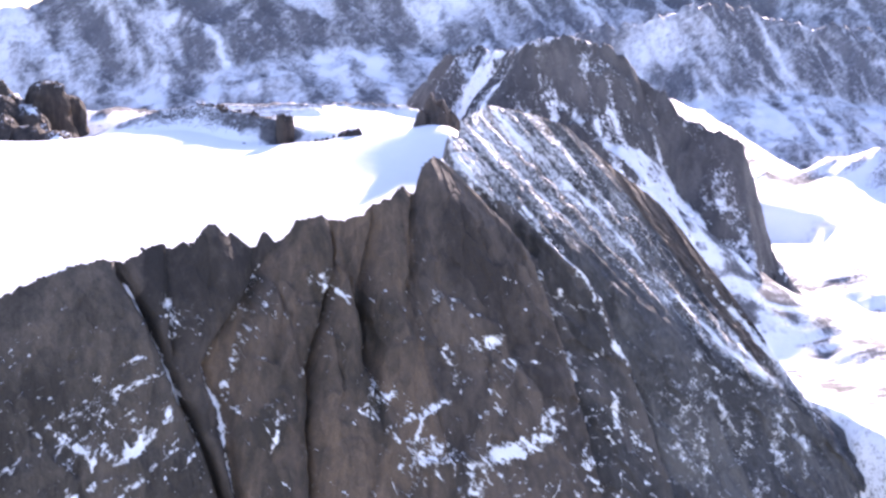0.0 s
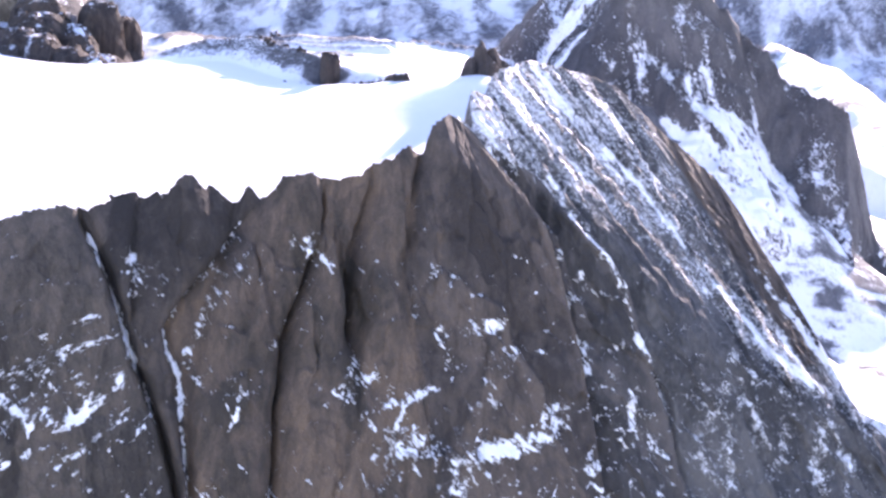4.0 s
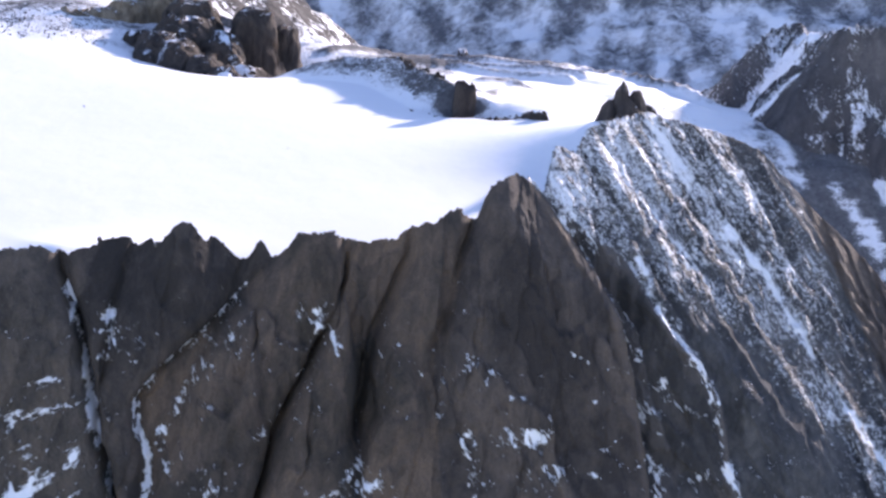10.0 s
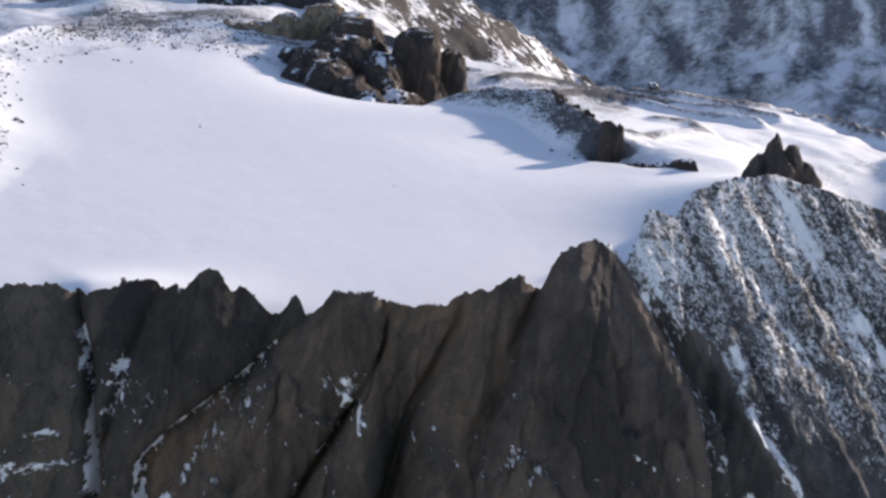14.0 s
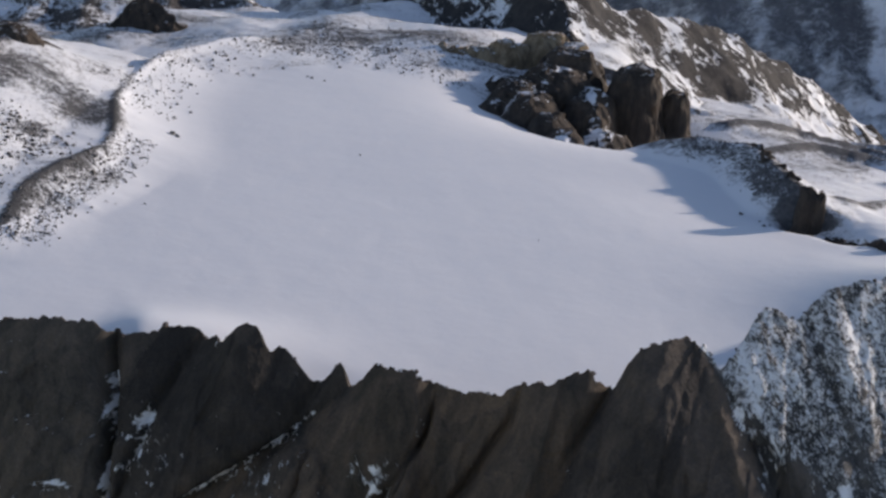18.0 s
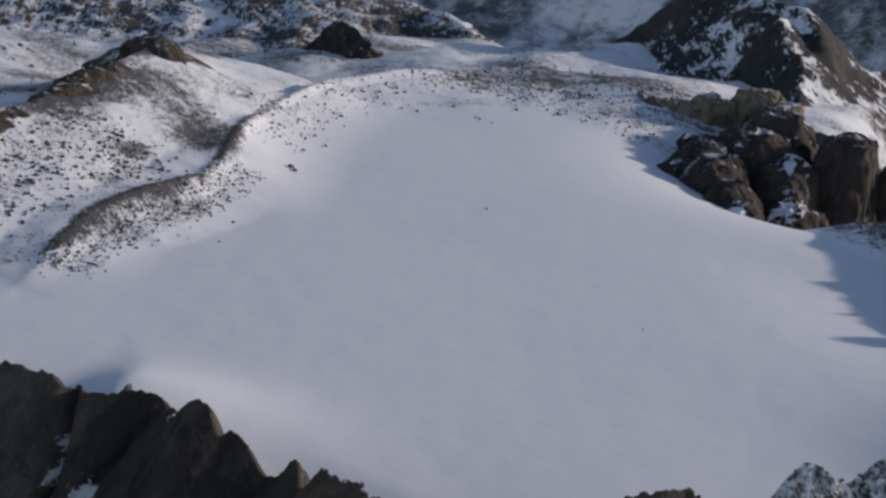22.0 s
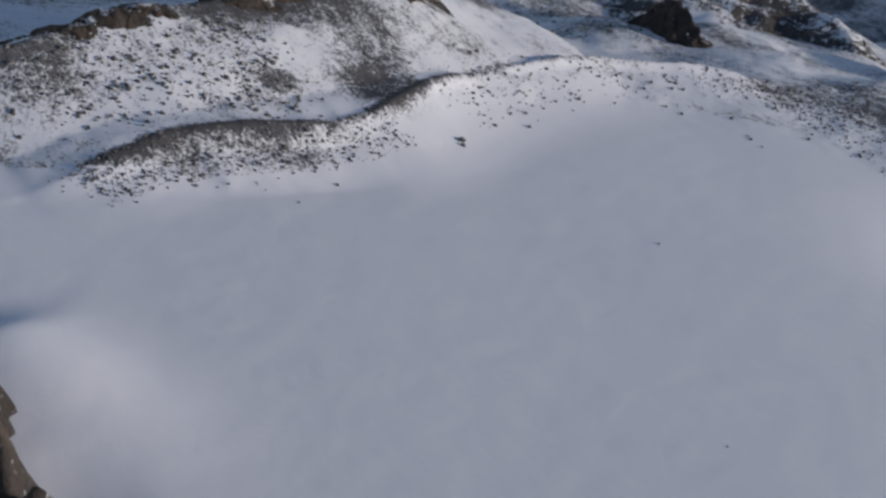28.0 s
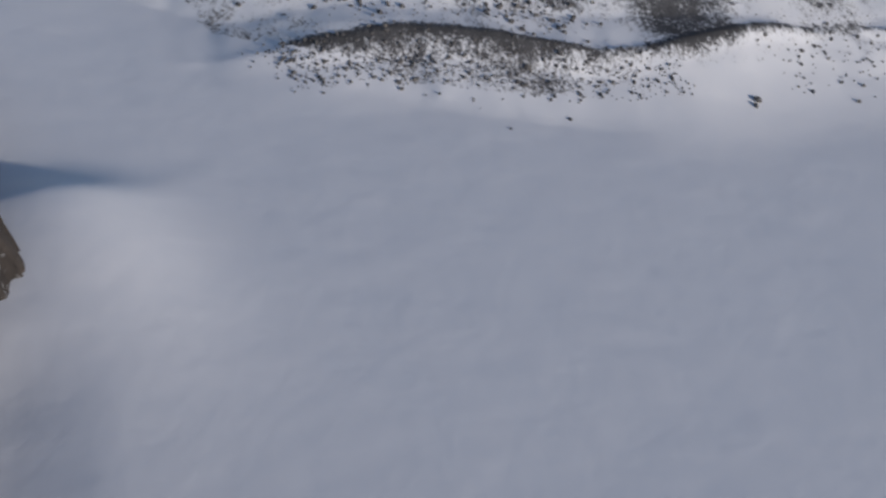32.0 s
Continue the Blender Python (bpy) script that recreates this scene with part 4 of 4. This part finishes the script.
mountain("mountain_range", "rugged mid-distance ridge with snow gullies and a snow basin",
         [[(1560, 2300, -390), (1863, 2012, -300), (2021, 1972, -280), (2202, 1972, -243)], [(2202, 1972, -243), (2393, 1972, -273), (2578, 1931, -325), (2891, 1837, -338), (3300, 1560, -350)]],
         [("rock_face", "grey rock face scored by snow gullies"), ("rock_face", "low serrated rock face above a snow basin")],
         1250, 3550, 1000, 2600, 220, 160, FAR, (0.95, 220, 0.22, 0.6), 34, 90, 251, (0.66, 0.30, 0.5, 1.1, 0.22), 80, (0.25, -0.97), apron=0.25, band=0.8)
mountain("mountain_spur", "rocky snow-streaked spur falling into the valley",
         [[(-230, 620, -50), (-198, 640, -10), (-144, 640, 22), (-60, 600, 34), (-10, 600, 30), (34, 640, -20), (107, 760, -46), (167, 900, -94), (241, 1050, -160), (330, 1250, -270)],
          [(-34, 570, 26), (8, 505, 2), (40, 440, -22), (64, 395, -36)]],
         [("rock_face", "dark rock flank streaked with snow"), ("rib", "snowy rib with bare rock")],
         -330, 640, 330, 1450, 190, 210, SPUR, (0.75, 90, 0.5, 0.6), 13, 40, 301, (0.75, 0.36, 0.45, 1.0, 0.42), 14, (0.5, -0.86))
mountain("mountain_shoulder", "stony snow-covered shoulder beyond the plateau",
         [[(-760, 300, -40), (-600, 420, -44), (-490, 480, -28)], [(-490, 480, -28), (-420, 560, -26), (-350, 560, -38), (-290, 520, -52)]],
         [("rock_face", "rocky shoulder with snow between the boulders"), ("rock_face", "dark broken rocks in the shoulder's snow")],
         -900, -230, 180, 820, 130, 120, GREY, (0.35, 60, 0.25, 0.5), 14, 40, 351, (0.60, 0.3, 0.3, 0.8, 0.42), 0)


# ---- crags ----


def outcrop(name, label, base, towers, material, seed, snow=0.1, step_m=1.0, part_name="tower", rough=1.0, domed=0.0, gullies=()):
    """A crag of steep angular towers (x, y, top, half widths, how flat its top is), each tower a part, all rising from the height base."""
    x0, x1 = min(t[0] - 1.7 * t[3] for t in towers), max(t[0] + 1.7 * t[3] for t in towers)
    y0, y1 = min(t[1] - 1.7 * t[4] for t in towers), max(t[1] + 1.7 * t[4] for t in towers)
    nx, ny = int((x1 - x0) / step_m) + 2, int((y1 - y0) / step_m) + 2
    X, Y = np.meshgrid(np.linspace(x0, x1, nx), np.linspace(y0, y1, ny), indexing="ij")
    Z = np.full(X.shape, float(base) - 12)
    which = np.zeros(X.shape, int)
    for k, (tx, ty, top, rx, ry, flat) in enumerate(towers):
        rs = np.random.RandomState(seed * 7 + k)
        m = min(rx, ry)
        a = X + fbm(X / m * 1.4, Y / m * 1.4, k, 3, seed + k) * 0.20 * m * rough
        b = Y + fbm(X / m * 1.4, Y / m * 1.4, k + 9.5, 3, seed + k + 40) * 0.20 * m * rough
        n_side = rs.randint(5, 8)
        turn = rs.uniform(0, 6.28)
        u, v = (a - tx) / rx, (b - ty) / ry
        h = top - (top - base) * 0.12 * (u * rs.uniform(-1, 1) + v * rs.uniform(-1, 1) + 0.3 * np.hypot(u, v))
        for q in range(n_side):
            an = turn + (q + rs.uniform(-0.3, 0.3)) * 6.283 / n_side
            dd = u * math.cos(an) + v * math.sin(an)
            fl = flat * rs.uniform(0.75, 1.05)
            h = np.minimum(h, top - (top - base) * (dd - fl) / (1.08 - fl))
        if domed:
            r = (np.abs(u) ** 2.6 + np.abs(v) ** 2.6) ** (1 / 2.6)
            p = 2.2 + 4 * flat
            dome = base + (top - base) * (np.sqrt(np.clip(1 - r ** p, 0, 1)) - 0.6 * np.maximum(r - 1, 0))
            h = domed * dome + (1 - domed) * h
        h = np.maximum(h, base - 12)
        which = np.where(h > Z, k, which)
        Z = np.maximum(Z, h)
    amp = 0.09 * (max(t[2] for t in towers) - base)
    hot = step(base - 10, base + 6, Z)
    fa, ta = facets(X + 2 * fbm(X / 5, Y / 5, 0.2, 2, seed + 86), Y, 2.2 * amp + 4, 2.2 * amp + 4, seed + 80)
    fb, tb_ = facets(X, Y, 0.8 * amp + 1.6, 0.8 * amp + 1.6, seed + 87)
    Z = Z + hot * rough * (1.5 * amp * fa + 0.6 * amp * fb + (ridged(X / 5, Y / 5, 0.9, 3, seed + 85) - 0.6) * amp * 0.9 + fbm(X / 2.5, Y / 2.5, 0.5, 3, seed + 81) * 0.25 * amp)
    gx_, gy_ = np.gradient(Z, axis=0) / step_m, np.gradient(Z, axis=1) / step_m
    sl = np.hypot(gx_, gy_)
    XX = X + hot * fbm(Y / 6, Z / 7, X / 9, 3, seed + 82) * 2.6
    YY = Y + hot * fbm(X / 6, Z / 7, Y / 9, 3, seed + 83) * 2.6
    S = snow + 0.40 * step(1.1, 0.5, sl) + 0.32 * step(0.55, 0.40, ridged(X / 16, Y / 16, Z / 60, 2, seed + 84)) * step(3.5, 1.0, sl)
    for line, wide, amt in gullies:
        d = along(X, Y, [(*p, 0) for p in line])[0] + 2.5 * fbm(X / 7, Y / 7, 0.4, 3, seed + 88)
        S = S + amt * step(wide * 1.5, wide * 0.4, d)
    verts, faces = np.stack([XX, YY, Z], -1).reshape(-1, 3), grid_faces(nx, ny)
    root = tagged(new(name), label, "rock")
    zf = Z.ravel()[faces].max(1)
    reg = tidy(np.where((zf > base - 11).reshape(nx - 1, ny - 1), which[:-1, :-1], -2)).ravel()
    for k in range(len(towers)):
        keep = reg == k
        if keep.any():
            sub_mesh(part_name, verts, faces, keep, material, root, S.ravel(), tone=(0.05 * ta + 0.03 * tb_).ravel())
    return root


outcrop("crag", "dark brown crag with rounded towers and snow gullies", -50,
        [(66, 284, 5, 32, 30, 0.45), (121, 272, 2, 22, 26, 0.8), (151, 296, -18, 13, 15, 0.6), (40, 214, -8, 24, 36, 0.4), (62, 246, -3, 32, 36, 0.4), (92, 236, -14, 22, 34, 0.3), (58, 186, -11, 24, 30, 0.35), (80, 160, -17, 20, 28, 0.3), (96, 134, -20, 17, 20, 0.2), (30, 184, -19, 16, 22, 0.2), (114, 190, -33, 20, 32, 0.2), (22, 246, -16, 18, 24, 0.4)], CRAG, 400, 0.0, 0.9, "tower", 0.34, 0.85,
        [([(84, 262), (96, 226), (108, 190), (118, 160)], 4.5, 0.34), ([(100, 250), (112, 214), (122, 180)], 2.5, 0.4), ([(34, 160), (44, 172), (54, 196), (60, 222)], 3.0, 0.5), ([(72, 136), (88, 124), (104, 122)], 3.0, 0.55), ([(96, 150), (104, 168), (106, 180)], 3.0, 0.45)])
outcrop("crag", "tan rock outcrop behind the dark crag", -28, [(-78, 292, -19, 17, 9, 0.4), (-58, 292, -13, 18, 11, 0.45), (-36, 298, -8, 20, 13, 0.5), (-14, 302, -7, 20, 14, 0.5), (8, 310, -1, 20, 16, 0.6), (34, 332, 6, 24, 22, 0.6), (60, 322, 2, 18, 18, 0.6)], PALE, 420, 0.14, 0.9, "tower", 0.5, 0.6)
outcrop("rock_rib", "serrated dark rock rib at the edge of the lake", -30, [(196, 112, -7, 8, 5, 0.4), (212, 108, -5, 9, 5, 0.4), (228, 100, -3, 10, 7, 0.5), (234, 90, -1, 9, 9, 0.5), (241, 73, 0, 8, 11, 0.7), (249, 58, -3, 8, 10, 0.6), (257, 44, -1, 7, 10, 0.7), (264, 29, -5, 7, 9, 0.5), (270, 14, -7, 6, 8, 0.5), (273, 0, 2, 6.5, 7, 0.85), (270, -1, -14, 8, 7, 0.4)], CRAG, 440, -0.02, 0.55, "tower", 0.7, 0.15)
outcrop("rock_rib", "low dark wedge of rock on the snow", -30, [(320, -45, -5, 7, 6, 0.8), (313, -38, -9, 8, 5, 0.6), (305, -30, -13, 8, 5, 0.5), (297, -21, -17, 8, 4, 0.5), (288, -12, -20, 7, 4, 0.5)], CRAG, 460, 0.05, 0.5, "tower", 0.6, 0.3)
outcrop("rock_spire", "pointed dark spire on the snow saddle", -14, [(360, -120, 35, 17, 13, 0.04), (350, -123, 22, 13, 11, 0.1), (371, -117, 28, 10, 10, 0.3), (380, -115, 18, 10, 10, 0.3)], WALL, 470, 0.10, 0.6, "tower", 0.3, 0.35)
outcrop("rock_knoll", "dark triangular rock knoll beyond the moraine", -46, [(-318, 292, -3, 46, 26, 0.04), (-290, 300, -24, 34, 20, 0.2), (-268, 318, -34, 34, 12, 0.2)], CRAG, 480, 0.02, 1.0, "tower", 0.4)
outcrop("rock_knoll", "low rock hump beside the knoll", -44, [(-368, 262, -36, 14, 10, 0.3)], CRAG, 485, 0.1)
outcrop("rock_knoll", "dark rounded rock cap on the hill", 22, [(-250, -20, 35, 22, 16, 0.3), (-264, 0, 30, 16, 12, 0.3)], CRAG, 490, -0.05, 0.7, "tower", 0.35, 0.6)
outcrop("rock_knoll", "long dark rock cap along the hill's crest", 17, [(-219, -128, 27, 11, 26, 0.2), (-227, -102, 30, 11, 26, 0.2), (-234, -78, 30, 11, 24, 0.2)], CRAG, 492, -0.05, 0.7, "tower", 0.4, 0.6)
outcrop("rock_knoll", "dark broken rock at the end of the hill", 12, [(-192, -224, 20, 10, 22, 0.2), (-199, -204, 25, 10, 22, 0.2), (-208, -184, 25, 10, 22, 0.2)], CRAG, 494, 0.0, 0.7, "tower", 0.45, 0.6)
outcrop("rock_knoll", "rounded rock knob on the snowy terrace", -90, [(344, 470, -74, 9, 8, 0.6)], WALL, 500, 0.3)


# ---- boulders ----
def boulder_mesh(seed, n=9):
    rs = np.random.RandomState(seed)
    th = np.linspace(0, 2 * math.pi, n, endpoint=False)
    ph = np.linspace(0.15, math.pi * 0.85, 5)
    TH, PH = np.meshgrid(th, ph, indexing="ij")
    d = np.stack([np.sin(PH) * np.cos(TH), np.sin(PH) * np.sin(TH), np.cos(PH)], -1)
    r = np.full(TH.shape, 1.15)
    for k in range(7):
        nv = rs.normal(size=3)
        nv /= np.linalg.norm(nv)
        c = d @ nv
        r = np.where(c > 0.1, np.minimum(r, rs.uniform(0.65, 0.95) / np.maximum(c, 0.1)), r)
    v = (d * r[..., None] * np.array([1.0, rs.uniform(0.6, 0.9), rs.uniform(0.5, 0.8)])).reshape(-1, 3)
    f = grid_faces(n, 5)
    w, b = (n - 1) * 5 + np.arange(4), np.arange(4)
    f = np.concatenate([f, np.stack([w, b, b + 1, w + 1], 1)])[:, ::-1]
    top, low = len(v), len(v) + 1
    v = np.concatenate([v, [[0, 0, v[:, 2].max() * 1.02], [0, 0, v[:, 2].min()]]])
    i = np.arange(n)
    j = (i + 1) % n
    f = np.concatenate([f, np.stack([i * 5, j * 5, np.full(n, top), np.full(n, top)], 1)[:, :4]])
    return v, f


def ground_at(x, y):
    return float(ground_height(np.array([[float(x)]]), np.array([[float(y)]]))[0, 0])


def boulder_shape(seed, material=BOULDER):
    v, f = boulder_mesh(seed)
    me = bpy.data.meshes.new("boulder")
    me.from_pydata([tuple(p) for p in v], [], [tuple(dict.fromkeys(q)) for q in f.tolist()])
    a = me.attributes.new("snow", "FLOAT", "POINT")
    a.data.foreach_set("value", np.where(v[:, 2] > 0.35, 0.42, 0.1).astype(np.float32))
    me.materials.append(material)
    return me


SHAPES = [boulder_shape(700 + k) for k in range(8)]
rb = random.Random(77)


def boulder(x, y, size, label, group):
    ob = new("boulder", SHAPES[rb.randrange(8)])
    ob.location = (x, y, ground_at(x, y) + size * 0.18)
    ob.rotation_euler = (rb.uniform(-0.3, 0.3), rb.uniform(-0.3, 0.3), rb.uniform(0, 6.28))
    ob.scale = [size * rb.uniform(0.85, 1.15) for _ in range(3)]
    return tagged(ob, label, "boulder", group)


# single boulders on the lake's snow
for bx, by, bs_ in ((-111, -57, 2.3), (-107, -59, 1.6), (1, -25, 0.8), (-66, -176, 0.7), (-79, -149, 1.0), (-97, 193, 1.6), (-101, 146, 1.3), (-105, 148, 1.0), (-90, 144, 0.9), (234, 1, 1.7), (249, -17, 1.3), (246, -8, 0.8), (252, -10, 0.7), (-151, 125, 1.5), (-140, 128, 1.4), (-157, 60, 1.6), (-130, 160, 1.3), (139, -122, 0.5)):
    boulder(bx, by, bs_, "single dark boulder standing in the lake's snow", "boulders on the lake")
for bx, by, bs_ in ((50, -350, 2.9), (57, -347, 1.9), (46, -354, 2.2), (62, -349, 1.3)):
    boulder(bx, by, bs_, "brown block in the snow behind the cliff's crest", "blocks behind the crest")
# angular blocks that crown the cliff's crest
BLOCKS = [boulder_shape(740 + k, WALL) for k in range(6)]
crest_line = [p for p in zip(cx.tolist(), FY[:, 0].tolist(), cz.tolist()) if -40 < p[0] < 320]
for k in range(70):
    px, py, pz = crest_line[rb.randrange(len(crest_line))]
    size = min(2.3, 0.8 * math.exp(rb.gauss(0.1, 0.4)))
    ob = new("block", BLOCKS[rb.randrange(6)])
    ob.parent = ridge
    ob.location = (px, py + 0.6 * size, pz - size * rb.uniform(0.1, 0.45))
    ob.rotation_euler = (rb.uniform(-0.4, 0.4), rb.uniform(-0.4, 0.4), rb.uniform(0, 6.28))
    ob.scale = (size, size, size * rb.uniform(0.8, 1.2))
# boulders strewn over the moraine's lakeward foot
line = [(-92, -268), (-94, -232), (-92, -196), (-98, -150), (-112, -116)]
for k in range(150):
    q = rb.uniform(0, 3.999)
    i = int(q)
    px = line[i][0] + (line[i + 1][0] - line[i][0]) * (q - i) + rb.gauss(0, 1) * 5.5 - abs(rb.gauss(0, 4))
    py = line[i][1] + (line[i + 1][1] - line[i][1]) * (q - i) + rb.gauss(0, 1) * 6
    boulder(px, py, min(1.7, 0.5 * math.exp(rb.gauss(0.1, 0.45))), "grey boulder half sunk in the moraine's snow", "boulders on the moraine")


def boulder_field(label, count, place, lo, hi, seed):
    """Many stones, joined: place(r) gives a point in plan."""
    r = random.Random(seed)
    base = [boulder_mesh(900 + k, 6) for k in range(5)]
    pts = [place(r) for _ in range(count)]
    px, py = np.array([p[0] for p in pts]), np.array([p[1] for p in pts])
    pz = ground_height(px[:, None], py[:, None])[:, 0]
    vs, fs, n0 = [], [], 0
    for x, y, z in zip(px, py, pz):
        v, f = base[r.randrange(5)]
        sc = lo * (hi / lo) ** (r.random() ** 2.2)
        a = r.uniform(0, 6.28)
        c, sn = math.cos(a) * sc, math.sin(a) * sc
        vs.append(np.stack([v[:, 0] * c - v[:, 1] * sn + x, v[:, 0] * sn + v[:, 1] * c + y, v[:, 2] * sc + z + 0.12 * sc], 1))
        fs.append(f + n0)
        n0 += len(v)
    vs, fs = np.concatenate(vs), np.concatenate(fs)
    tri = np.concatenate([fs[:, :3], fs[:, [0, 2, 3]][fs[:, 2] != fs[:, 3]]])
    ob = mesh_object("boulder_field", vs, tri, BOULDER, None, np.full(len(vs), 0.12), smooth=False)
    return tagged(ob, label, "boulders", kind="stuff")


def beside(line, lo, hi, spread=1.0):
    def place(r):
        q = r.uniform(0, len(line) - 1.001)
        i = int(q)
        (xa, ya), (xb, yb) = line[i][:2], line[i + 1][:2]
        dx, dy = xb - xa, yb - ya
        ln = math.hypot(dx, dy)
        off = r.uniform(lo, hi)
        return xa + dx * (q - i) + dy / ln * off + r.gauss(0, spread), ya + dy * (q - i) - dx / ln * off + r.gauss(0, spread)
    return place


boulder_field("countless grey stones on the moraine's crest and slope", 900, beside(MORAINE[1:7], -1, 24, 2), 0.3, 1.1, 1)
boulder_field("scattered stones along the north shore's moraine", 700, beside(MORAINE[7:], -4, 30, 10), 0.4, 1.5, 2)
boulder_field("stones strewn over the bench north of the lake", 1000, lambda r: (r.uniform(-175, -5), 212 + r.random() ** 1.4 * 130 + 0.2 * r.uniform(-60, 60)), 0.4, 1.6, 3)
boulder_field("boulder scree on the hill beyond the moraine", 1000, beside(SCREE, -40, 30, 9), 0.4, 1.7, 4)
boulder_field("stones along the rocky lip of the lake", 700, beside(LIP[1:], -4, 18, 4), 0.4, 1.3, 5)
boulder_field("scattered stones on the snowy shoulder beyond the hill", 450, lambda r: (r.uniform(-720, -320), r.uniform(-60, 330)), 0.8, 2.6, 6)
